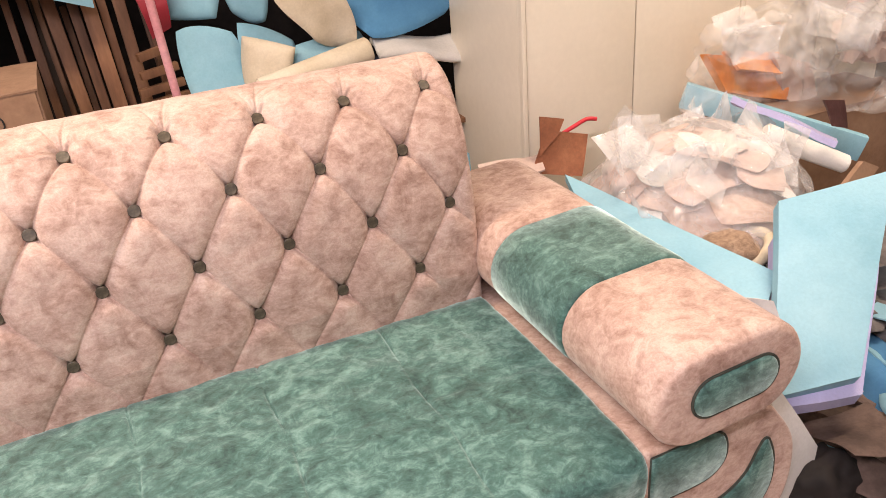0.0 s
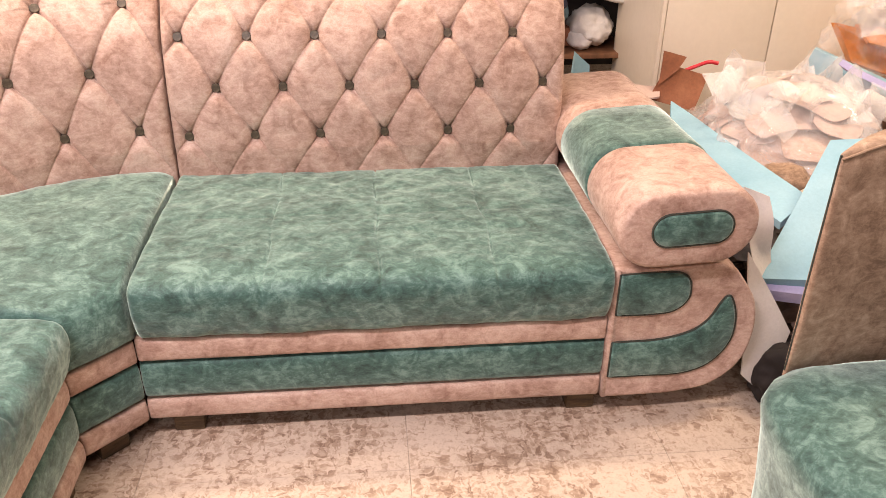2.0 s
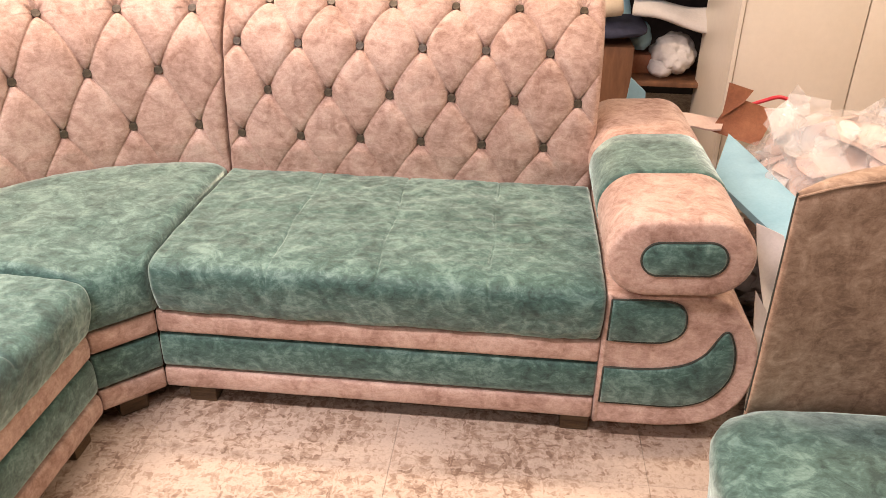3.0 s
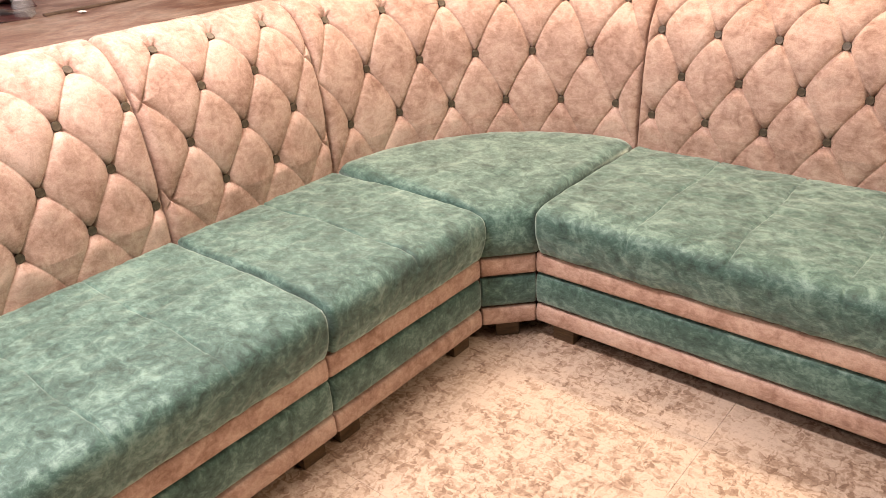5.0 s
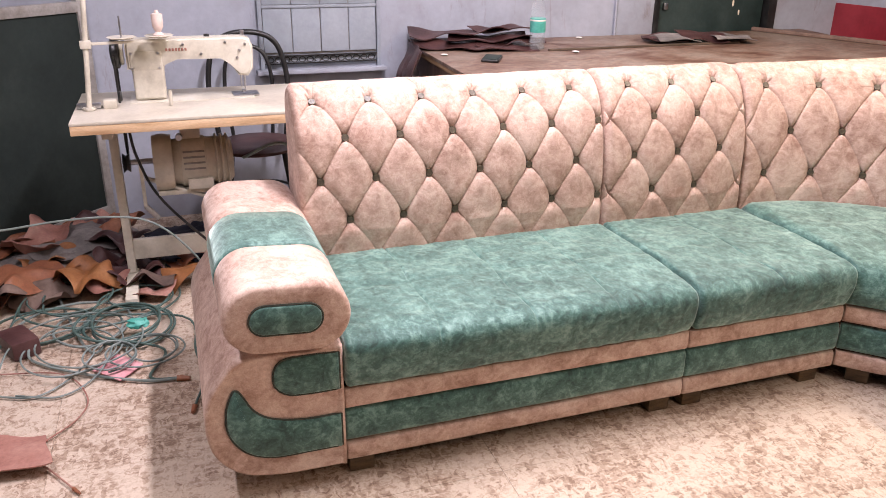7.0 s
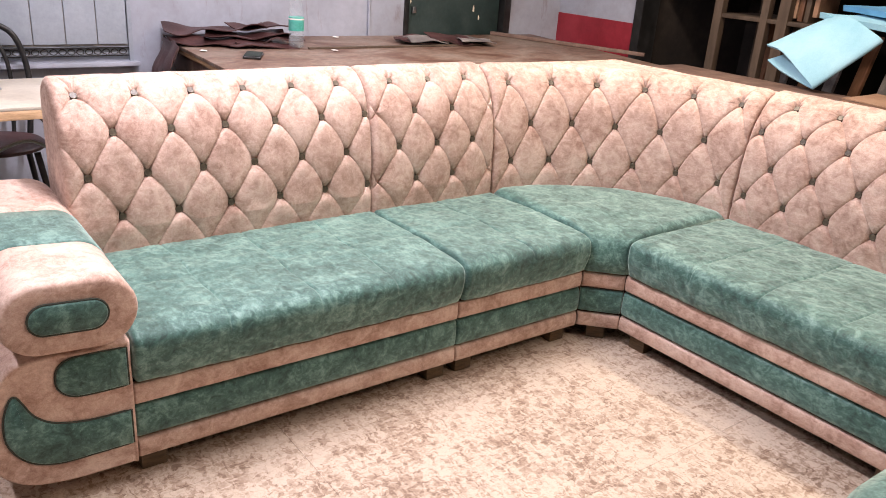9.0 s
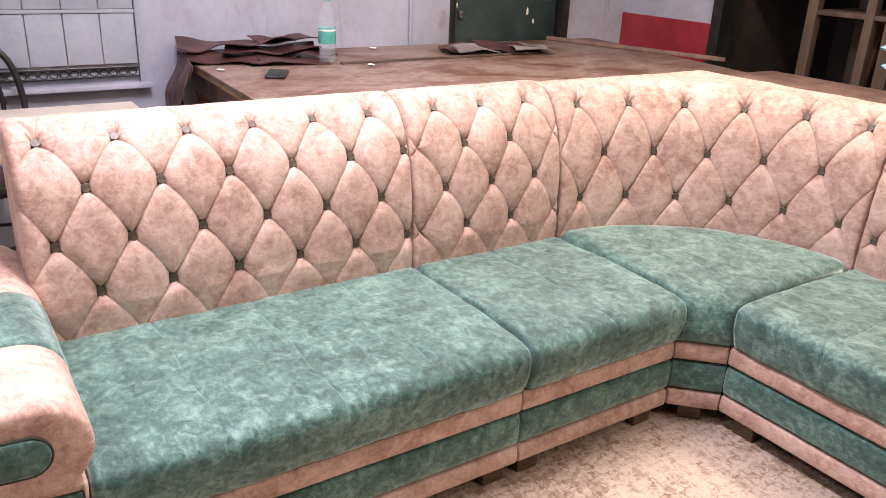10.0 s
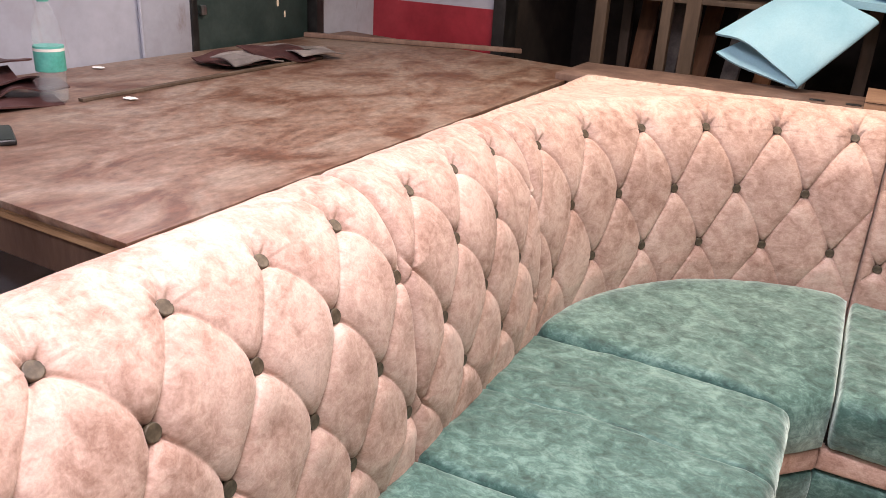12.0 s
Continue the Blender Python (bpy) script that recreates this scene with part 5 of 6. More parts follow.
# cables, scraps and litter on the floor beside the sewing table
def coil(cx, cy, r, turns, seed, z0=0.012):
    rng = random.Random(seed)
    pts = []
    for k in range(int(turns * 9)):
        if k % 9 == 0:
            ox, oy, rr, squash = rng.uniform(-0.06, 0.06), rng.uniform(-0.06, 0.06), r * rng.uniform(0.8, 1.25), rng.uniform(0.75, 1.25)
            px, py, pr, ps = (ox, oy, rr, squash) if k == 0 else (px, py, pr, ps)
        f = (k % 9) / 9
        qx, qy, qr, qs = px + (ox - px) * f, py + (oy - py) * f, pr + (rr - pr) * f, ps + (squash - ps) * f
        a = k * math.tau / 9
        pts.append((cx + qx + qr * math.cos(a), cy + qy + qr * qs * math.sin(a), z0 + 0.010 * f + 0.007 * k / 9 + rng.uniform(0, 0.006)))
        if k % 9 == 8:
            px, py, pr, ps = ox, oy, rr, squash
    return pts


def cable(name, pts, r, mat, label, plug=True):
    ob = thing("cable", pts[0], label, "cable", "cables on the floor")
    part("cord", tube(smooth_path(pts, 6), r * 0.65, 7), mat, ob)
    if plug:
        end = Vector(pts[-1])
        way = (end - Vector(pts[-2])).normalized()
        part("plug_end", rod(end, end + way * 0.035, r * 1.5, r * 0.9, 8), LEATHER, ob, "frayed cable end")


cable("a", coil(-1.22, -2.50, 0.15, 4, 1) + [(-1.05, -2.35, 0.012), (-0.86, -2.40, 0.012), (-0.82, -2.30, 0.012)], 0.008, GREENCABLE, "coil of green rubber cable on the floor")
cable("b", [(-1.95, -2.85, 0.02)] + coil(-1.35, -2.68, 0.19, 2, 2) + [(-1.10, -2.80, 0.012), (-0.95, -2.62, 0.012), (-0.84, -2.42, 0.012), (-0.82, -2.31, 0.012)], 0.008, GREYCABLE, "long grey-green cable lying in loose loops")
cable("c", [(-1.62, -3.25, 0.16), (-1.54, -3.02, 0.345), (-1.50, -2.843, 0.388), (-1.50, -2.628, 0.402), (-1.50, -2.43, 0.388), (-1.50, -2.313, 0.33), (-1.49, -2.20, 0.20), (-1.44, -2.10, 0.03), (-1.30, -2.06, 0.010)], 0.007, GREYCABLE, "grey cable hanging in front of the machine stand")
cable("d", coil(-1.55, -2.62, 0.22, 2, 5, 0.02) + [(-1.30, -2.28, 0.02), (-1.0, -2.24, 0.012), (-0.80, -2.22, 0.012), (-0.62, -2.26, 0.012)], 0.007, GREENCABLE, "green cable in loose loops on the floor")
cable("e", [(-1.05, -2.95, 0.01), (-0.98, -2.70, 0.010), (-0.80, -2.60, 0.010), (-0.66, -2.62, 0.010), (-0.50, -2.75, 0.010), (-0.42, -2.68, 0.010), (-0.30, -2.60, 0.010)], 0.004, ROSE, "thin reddish cord trailing across the floor")
for k, (cx, cy, r, n) in enumerate(((-1.05, -2.44, 0.12, 3), (-1.34, -2.76, 0.17, 3), (-1.12, -2.62, 0.20, 3), (-1.46, -2.46, 0.15, 2), (-1.00, -2.54, 0.09, 2), (-1.55, -2.72, 0.20, 2))):
    pts = coil(cx, cy, r, n, 40 + k, 0.012 + 0.004 * k)
    end = pts[-1]
    pts = pts[:-1] + [(end[0] + 0.02, end[1] - 0.10, 0.015), (end[0] + 0.10, end[1] - 0.20, 0.010), (end[0] + 0.05, end[1] - 0.34, 0.010)]
    cable("loop", pts, 0.0055, (GREYCABLE, GREENCABLE)[k % 2], ("thin grey cable in loose loops on the floor", "thin green cable in loose loops on the floor")[k % 2], False)
knot = lump((-1.22, -2.44, 0.05), (0.022, 0.035, 0.016), 0.6, 2.5, 3, 3, 0.4)
tagged(part("tape_knot", knot, TEAL), "green tape knot binding the cables", "tape")

rng = random.Random(7)
SCRAPS = [ROSE, MAROON, LEATHER, OCHRE, ROSE, DUNCLOTH, LEATHER, MAROON]
SCRAP_LABELS = {ROSE: "crumpled rose leather offcut on the floor", OCHRE: "crumpled ochre leather offcut on the floor", DUNCLOTH: "crumpled dun cloth offcut on the floor"}
for k in range(30):
    px, py = rng.uniform(-2.45, -1.62), rng.uniform(-3.02, -2.48)
    if k > 23:
        px, py = rng.uniform(-1.85, -1.46), rng.uniform(-2.44, -2.12)
    h = 0.02 + 0.09 * max(0, 1 - abs(px + 2.1) / 0.5) * rng.random() + (0.02 if k < 14 else 0)
    a = rng.uniform(0, math.tau)
    w, l = (rng.uniform(0.07, 0.13), rng.uniform(0.10, 0.19)) if k < 24 else (rng.uniform(0.04, 0.07), rng.uniform(0.06, 0.12))
    c, s = math.cos(a), math.sin(a)
    corners = [(px + u * w * c - v * l * s, py + u * w * s + v * l * c, h + rng.uniform(0, 0.05)) for u, v in ((-1, -1), (1, -1), (1, 1), (-1, 1))]
    hide = SCRAPS[k % 8]
    tagged(part("leather_scrap", sheet(corners, 0.004, 20, 20, 0.044, 9, k * 2.3, 0.15), hide), SCRAP_LABELS.get(hide, "crumpled brown leather offcut on the floor"), "scrap", "leather scraps on the floor")
tagged(part("cloth_lump", lump((-2.05, -2.10, 0.05), (0.22, 0.32, 0.06), 0.4, 2.2, 6, 5, 0.2), NAVY), "dark cloth bundle under the sewing table", "cloth")
tagged(part("cloth_lump", lump((-2.15, -2.75, 0.05), (0.26, 0.26, 0.06), 0.4, 2.2, 9, 4, 0.3), GREYCLOTH), "grey cloth bundle by the board", "cloth")
tagged(part("leather_scrap", sheet([(-0.98, -2.60, 0.012), (-0.86, -2.50, 0.012), (-0.96, -2.42, 0.014), (-1.06, -2.52, 0.014)], 0.003, 10, 10, 0.006, 9, 3), PINKPLASTIC), "small bright pink offcut on the floor", "scrap", "leather scraps on the floor")
tagged(part("leather_scrap", sheet([(-0.62, -2.86, 0.02), (-0.40, -2.84, 0.03), (-0.38, -2.66, 0.05), (-0.60, -2.70, 0.03)], 0.004, 10, 10, 0.02, 6, 31), ROSE), "pale pink leather offcut on the floor", "scrap", "leather scraps on the floor")
tagged(part("dark_box", block((0.16, 0.10, 0.07), (-1.22, -2.86, 0.036), 0.012, Matrix.Rotation(0.5, 4, "Z")), MAROON), "small dark brown block on the floor", "box")


# ---------------------------------------------------------------- cream wardrobe
wardrobe = thing("wardrobe", (2.46, 1.6, 0), "tall cream laminate wardrobe with flat doors", "wardrobe")
part("carcass", block((1.642, 0.505, 2.25), (2.467, 1.598, 1.125), 0.004), CREAM, wardrobe)
for x0, x1 in ((1.666, 2.081), (2.086, 2.531), (2.556, 2.925), (2.930, 3.287)):
    part("door", block((x1 - x0, 0.020, 2.17), ((x0 + x1) / 2, 1.335, 1.155), 0.0025), CREAM, wardrobe)
for xx in (1.655, 2.5435):
    part("edge_strip", block((0.016, 0.026, 2.19), (xx, 1.334, 1.155), 0.003), CREAM, wardrobe)
part("plinth", block((1.64, 0.02, 0.06), (2.467, 1.336, 0.03), 0.002), CREAM, wardrobe)
part("top_board", block((1.66, 0.53, 0.022), (2.467, 1.595, 2.262), 0.003), CREAM, wardrobe)


# ---------------------------------------------------------------- heap of packing by the sofa's arm
def put(name, bm, mat, label, category, group=""):
    return tagged(part(name, bm, mat), label, category, group)


FOAM = "blue foam offcuts"
put("foam_sheet", sheet([(1.773, 0.345, 0.425), (1.655, 0.255, 0.40), (1.50, 0.72, 0.45), (1.60, 1.00, 0.50)], 0.025, 10, 10, 0.004, 4, 2), BLUEFOAM, "pale blue foam strip leaning beside the sofa arm", "foam", FOAM)
put("foam_sheet", sheet([(1.515, 0.085, 0.335), (1.715, 0.045, 0.335), (2.14, 0.36, 0.60), (1.855, 0.445, 0.555)], 0.035, 14, 14, 0.006, 3, 5), BLUEFOAM, "large pale blue foam sheet lying on the heap", "foam", FOAM)
put("foam_pad", sheet([(1.535, 0.085, 0.295), (1.72, 0.035, 0.29), (2.10, 0.34, 0.50), (1.84, 0.43, 0.46)], 0.04, 12, 12, 0.010, 4, 8), LILAC, "lilac foam pad under the blue foam", "foam", FOAM)
put("foam_bar", bar((2.165, 1.165, 0.605), (2.60, 0.80, 0.43), 0.035, 0.085, 0.005), BLUEFOAM, "long blue foam bar across the heap", "foam", FOAM)
put("foam_strip", sheet([(2.12, 0.90, 0.665), (2.18, 0.94, 0.63), (2.40, 0.74, 0.52), (2.33, 0.68, 0.535)], 0.02, 10, 6, 0.008, 6, 2), LILAC, "lilac foam strip lying on the plastic bag", "foam", FOAM)
put("foam_roll", rod((2.16, 0.80, 0.575), (2.36, 0.66, 0.475), 0.034, 0.028, 18, bevel=0.006), WHITEFOAM, "short white foam roll on the heap", "foam")
put("cardboard_piece", sheet([(2.20, 0.55, 0.475), (2.29, 0.56, 0.535), (2.345, 0.55, 0.505), (2.25, 0.53, 0.44)], 0.02, 8, 8, 0.014, 5, 4), CARD, "torn brown cardboard piece on the heap", "cardboard")
hide = thing("leather_piece", (1.66, 1.16, 0.45), "stiff folded brown leather piece sticking up", "leather")
part("flap", sheet([(1.57, 1.14, 0.47), (1.735, 1.12, 0.43), (1.792, 1.17, 0.545), (1.640, 1.17, 0.590)], 0.005, 16, 16, 0.012, 5, 5), LEATHER, hide)
part("flap", sheet([(1.60, 1.15, 0.520), (1.668, 1.15, 0.575), (1.700, 1.16, 0.618), (1.613, 1.17, 0.640)], 0.005, 14, 14, 0.010, 6, 9), LEATHER, hide)
put("pink_strap", tube(smooth_path([(1.70, 1.19, 0.555), (1.745, 1.18, 0.577), (1.79, 1.175, 0.594), (1.825, 1.17, 0.590)], 6), 0.007), REDPLASTIC, "bright pink plastic strap", "strap")
put("cloth_lump", lump((1.46, 1.06, 0.20), (0.15, 0.13, 0.19), 0.3, 2.0, 4, 5, 0.25), NAVY, "dark cloth bundle behind the sofa arm", "cloth")
put("cloth_strip", sheet([(1.40, 1.10, 0.49), (1.60, 1.12, 0.50), (1.62, 1.20, 0.52), (1.42, 1.22, 0.51)], 0.006, 16, 12, 0.02, 7, 3), PALEPINK, "white cloth strip on the pile", "cloth")

bag = thing("plastic_bag", (1.95, 0.82, 0), "large clear plastic bag stuffed with pale offcuts", "bag")
rng = random.Random(11)
for k in range(26):
    a, q = k * 2.4, 0.27 * math.sqrt((k + 0.5) / 26)
    px, py = 1.935 + q * math.cos(a), 0.82 + q * math.sin(a)
    top = 0.615 - 2.3 * q * q + rng.uniform(-0.03, 0.0)
    w, l, t = rng.uniform(0.035, 0.08), rng.uniform(0.08, 0.15), rng.uniform(0, math.tau)
    c, sn = math.cos(t), math.sin(t)
    corners = [(px + u * w * c - v * l * sn, py + u * w * sn + v * l * c, top - 2.6 * q * (u * w * math.cos(a - t) + v * l * math.sin(a - t)) + rng.uniform(-0.015, 0.015)) for u, v in ((-1, -1), (1, -1), (1, 1), (-1, 1))]
    part("offcut", sheet(corners, 0.014, 14, 16, 0.018, 7, k * 1.7, 0.6), (PALEPINK, PINK, PALEPINK, PALEPINK, WHITEFOAM, PALEPINK, PINK)[k % 7], bag)
part("stuffing", lump((1.935, 0.82, 0.27), (0.27, 0.27, 0.29), 0.18, 2.0, 3, 4, 0.1), PALEPINK, bag, "pale foam stuffing")
part("film", lump((1.94, 0.82, 0.34), (0.325, 0.34, 0.29), 0.13, 1.6, 12, 6, 0.06), POLYWHITE, bag, "crumpled clear polythene")
pad = thing("wrapped_roll", (1.80, 0.50, 0.3), "brown and cream roll wrapped in clear plastic", "roll")
part("core", lump((1.80, 0.53, 0.40), (0.085, 0.075, 0.06), 0.15, 2, 3, 4), TAN, pad)
part("rim", tube([Vector((1.835 + 0.07 * math.cos(a), 0.515 + 0.06 * math.sin(a), 0.40 + 0.035 * math.cos(a))) for a in np.arange(24) * math.tau / 24], 0.016, 8, True), CREAMFOAM, pad, "cream foam rim")
obag = thing("orange_bag", (2.38, 1.14, 0.4), "clear plastic bag with folded orange cloth inside", "bag")
part("cloth", sheet([(2.285, 1.12, 0.60), (2.56, 1.13, 0.52), (2.60, 1.15, 0.645), (2.21, 1.14, 0.738)], 0.03, 18, 16, 0.016, 5, 5), ORANGE, obag, "folded orange cloth")
part("cloth", sheet([(2.33, 1.10, 0.67), (2.52, 1.10, 0.62), (2.55, 1.14, 0.685), (2.30, 1.14, 0.73)], 0.012, 14, 12, 0.012, 6, 12), ORANGE, obag, "folded orange cloth")
part("cloth", sheet([(2.585, 1.07, 0.47), (2.74, 1.06, 0.40), (2.65, 1.12, 0.635), (2.49, 1.12, 0.70)], 0.02, 16, 18, 0.022, 7, 8), PALEPINK, obag, "folded peach cloth")
part("film", lump((2.46, 1.11, 0.66), (0.29, 0.15, 0.19), 0.3, 1.6, 15, 6, 0.06), POLY, obag, "crumpled clear polythene")
box = thing("packing_box", (2.55, 1.08, 0), "cardboard packing box under the bags", "box")
part("carton", block((0.80, 0.30, 0.50), (2.66, 1.13, 0.25), 0.006), CARD, box)
part("lid_flap", sheet([(2.27, 0.98, 0.502), (3.05, 0.98, 0.502), (3.05, 1.12, 0.515), (2.27, 1.12, 0.515)], 0.005, 8, 4, 0.004, 4, 2), CARD, box)
big = thing("plastic_bag", (2.85, 1.0, 0.58), "big bunched clear plastic bag on the packing box", "bag")
part("film", lump((2.80, 1.02, 0.78), (0.26, 0.19, 0.34), 0.35, 1.5, 21, 6, 0.10), POLY, big, "crumpled clear polythene")
part("stuffing", lump((2.90, 1.08, 0.72), (0.10, 0.09, 0.12), 0.35, 2.4, 24, 4, 0.3), PALEPINK, big, "pale packing inside")
def ruffles(n, middle, spread, size, amp, mat, parent, seed):
    """Loose folds of thin film standing off a bag."""
    rng = random.Random(seed)
    for k in range(n):
        c = Vector(middle) + Vector([rng.uniform(-1, 1) * q for q in spread])
        a = Vector((rng.uniform(-1, 1), rng.uniform(-1, 1), rng.uniform(-0.3, 0.6))).normalized() * size * rng.uniform(0.6, 1.1)
        b = a.cross(Vector((rng.uniform(-1, 1), rng.uniform(-1, 1), 0.4))).normalized() * size * rng.uniform(0.5, 1.0)
        part("film_fold", sheet([tuple(c - a - b), tuple(c + a - b), tuple(c + a + b), tuple(c - a + b)], 0.0012, 26, 26, amp, 7, seed + k * 2.3), mat, parent)


ruffles(22, (1.93, 0.80, 0.575), (0.21, 0.21, 0.025), 0.085, 0.022, POLYWHITE, bag, 5)
ruffles(14, (2.86, 0.99, 0.95), (0.26, 0.08, 0.24), 0.10, 0.06, POLYWHITE, big, 8)
ruffles(6, (2.40, 1.10, 0.79), (0.14, 0.05, 0.05), 0.07, 0.045, POLY, obag, 9)
put("brown_tag", sheet([(2.24, 0.64, 0.625), (2.31, 0.64, 0.605), (2.30, 0.66, 0.685), (2.215, 0.66, 0.70)], 0.006, 6, 6, 0.008, 6, 2), MAROON, "dark brown leather tag on the heap", "leather")
put("white_board", sheet([(1.475, 0.055, 0.43), (1.615, 0.035, 0.205), (1.560, 0.02, 0.030), (1.495, 0.01, 0.095)], 0.006, 12, 12, 0.006, 6, 2), WHITEFOAM, "torn white foam board leaning on the arm", "foam")
put("film_scrap", sheet([(1.465, 0.13, 0.575), (1.530, 0.12, 0.550), (1.585, 0.10, 0.31), (1.515, 0.08, 0.31)], 0.003, 18, 18, 0.012, 9, 6), WHITEFOAM, "crumpled white film hanging behind the arm", "film")
rng = random.Random(23)
for k in range(26):
    px, py = rng.uniform(1.62, 2.40), rng.uniform(-0.22, 0.40)
    pz = rng.uniform(0.10, 0.24) * (1.0 if px > 1.7 else 0.6)
    w, l, t = rng.uniform(0.03, 0.09), rng.uniform(0.10, 0.22), rng.uniform(-0.9, 0.6)
    c, s = math.cos(t), math.sin(t)
    corners = [(px + u * w * c - v * l * s, py + u * w * s + v * l * c, pz + rng.uniform(-0.06, 0.06)) for u, v in ((-1, -1), (1, -1), (1, 1), (-1, 1))]
    mat, label = ((BLUEFOAM, "blue foam offcut in the heap"), (PALEPINK, "pale cloth offcut in the heap"), (BLUEFOAM, "blue foam offcut in the heap"), (DUNCLOTH, "dun cloth offcut in the heap"), (DEEPBLUE, "deep blue foam offcut in the heap"))[k % 5]
    put("offcut", sheet(corners, 0.02 if mat in (BLUEFOAM, DEEPBLUE) else 0.006, 10, 10, 0.020, 6, k * 3.3, 0.2), mat, label, "offcut", "offcuts in the heap")
put("cloth_lump", lump((1.98, 0.25, 0.06), (0.34, 0.32, 0.075), 0.35, 2.2, 31, 5, 0.3), DUNCLOTH, "dun cloth bundle under the foam heap", "cloth")
put("cloth_lump", lump((2.10, 0.62, 0.16), (0.42, 0.30, 0.20), 0.35, 2.2, 35, 5, 0.3), GREYCLOTH, "grey cloth bundle under the plastic bag", "cloth")
put("black_bag", lump((1.63, 0.02, 0.085), (0.10, 0.08, 0.10), 0.2, 1.8, 3, 5, 0.04), DARK, "crumpled black plastic bag on the floor by the arm", "bag")


# ---------------------------------------------------------------- storeroom behind the sofa
bench = thing("work_bench", (-0.35, 1.60, 0), "long pale wooden bench with dark cut-outs in its top", "bench")
part("bench_top", block((1.20, 0.42, 0.03), (-0.68, 1.60, 0.862), 0.004), WOOD, bench)
for xx in (-0.25, -0.12):
    part("slot", block((0.055, 0.030, 0.004), (xx, 1.555, 0.879), 0.001), BLACK, bench, "dark cut-out")
for xx in (-1.22, -0.14):
    for yy in (1.44, 1.76):
        part("leg", block((0.06, 0.06, 0.847), (xx, yy, 0.4235), 0.004), WOOD, bench)

rack = thing("storage_rack", (-0.6, 2.3, 0), "tall rough timber storage rack, coloured dark to suit the unlit storeroom", "rack")
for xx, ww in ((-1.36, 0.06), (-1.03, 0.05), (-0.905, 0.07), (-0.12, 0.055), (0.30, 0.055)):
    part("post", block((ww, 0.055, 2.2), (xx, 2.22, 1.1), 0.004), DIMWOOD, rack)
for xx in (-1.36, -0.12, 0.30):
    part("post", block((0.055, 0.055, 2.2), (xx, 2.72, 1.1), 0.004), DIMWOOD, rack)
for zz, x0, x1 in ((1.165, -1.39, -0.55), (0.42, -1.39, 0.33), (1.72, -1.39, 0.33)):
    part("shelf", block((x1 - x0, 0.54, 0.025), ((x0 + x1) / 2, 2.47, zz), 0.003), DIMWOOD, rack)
rng = random.Random(3)
for k, xx in enumerate((-0.95, -0.91, -0.87, -0.83, -0.79, -0.74)):
    put("plank_offcut", block((0.030, 0.22, rng.uniform(0.18, 0.30)), (xx, 2.36, 1.178 + 0.13), 0.003), (BROWNWOOD, DIMWOOD, CARD)[k % 3], "short plank offcut standing on the rack", "plank", "plank offcuts on the rack")
for k in range(6):
    put("stored_board", bar((-1.25 + 0.16 * k, 2.55, 0.44), (-1.22 + 0.17 * k, 2.66, 1.13), 0.10, 0.02, 0.003), (BROWNWOOD, GREYCLOTH)[k % 2], "dim board stored upright on the rack", "plank", "boards on the rack")

droop = thing("foam_sheet", (-0.42, 1.74, 0.9), "blue foam sheet folded over and drooping from the rack", "foam", FOAM)


def folded_foam(edge_a, fold, edge_b, thick, steps=22):
    """A foam sheet folded over along one edge, each given by its two ends."""
    bm = bmesh.new()
    rows = []
    for k in range(steps + 1):
        v = k / steps
        a, f, b = [Vector(e[0]).lerp(Vector(e[1]), v) for e in (edge_a, fold, edge_b)]
        up = Vector((0.0, -0.03, 0.05))
        pts = [a, a.lerp(f, 0.35) + up * 0.8, a.lerp(f, 0.75) + up * 0.6, f + Vector((0.004, -0.012, 0.014)), f + Vector((0.006, 0.010, -0.012)), f.lerp(b, 0.3) - up * 0.35, f.lerp(b, 0.7) - up * 0.45, b]
        rows.append([bm.verts.new(p + Vector((0, 0, 0.006 * wobble(*p, 5, 2)))) for p in smooth_path(pts, 5)])
    for one, two in zip(rows, rows[1:]):
        for i in range(len(one) - 1):
            bm.faces.new((one[i], one[i + 1], two[i + 1], two[i]))
    bmesh.ops.recalc_face_normals(bm, faces=bm.faces)
    bmesh.ops.solidify(bm, geom=list(bm.faces), thickness=thick)
    return bm


part("fold", folded_foam(((-0.715, 1.78, 1.075), (-0.48, 1.95, 1.25)), ((-0.355, 1.68, 0.905), (-0.12, 1.80, 1.17)), ((-0.70, 1.80, 0.985), (-0.44, 1.98, 1.13)), 0.012), BLUEFOAM, droop)
put("foam_sheet", sheet([(-0.55, 1.95, 1.24), (0.05, 1.78, 1.20), (0.46, 1.86, 1.05), (0.30, 2.20, 1.30)], 0.03, 16, 12, 0.02, 3, 6), BLUEFOAM, "blue foam sheet hanging over the bench", "foam", FOAM)
put("foam_sheet", sheet([(-0.45, 2.0, 1.30), (0.05, 1.85, 1.26), (0.35, 2.0, 1.22), (0.1, 2.3, 1.38)], 0.03, 16, 12, 0.025, 3, 9), DEEPBLUE, "deep blue foam sheet stacked on the rack", "foam", FOAM)

crate = thing("crate", (0.10, 1.66, 0), "dim brown wooden crate standing in the storeroom", "crate")
for k in range(4):
    part("slat", block((0.36, 0.018, 0.095), (0.09, 1.500, 0.06 + 0.11 * k), 0.002), BROWNWOOD, crate)
    part("slat", block((0.018, 0.32, 0.095), (0.265, 1.672, 0.06 + 0.11 * k), 0.002), BROWNWOOD, crate)
part("lid", block((0.37, 0.35, 0.018), (0.09, 1.665, 0.449), 0.002), BROWNWOOD, crate)
carton = thing("carton", (0.10, 1.66, 0.458), "brown cardboard carton standing on a crate", "box")
part("front", block((0.34, 0.006, 0.44), (0.085, 1.505, 0.680), 0.001), CARD, carton)
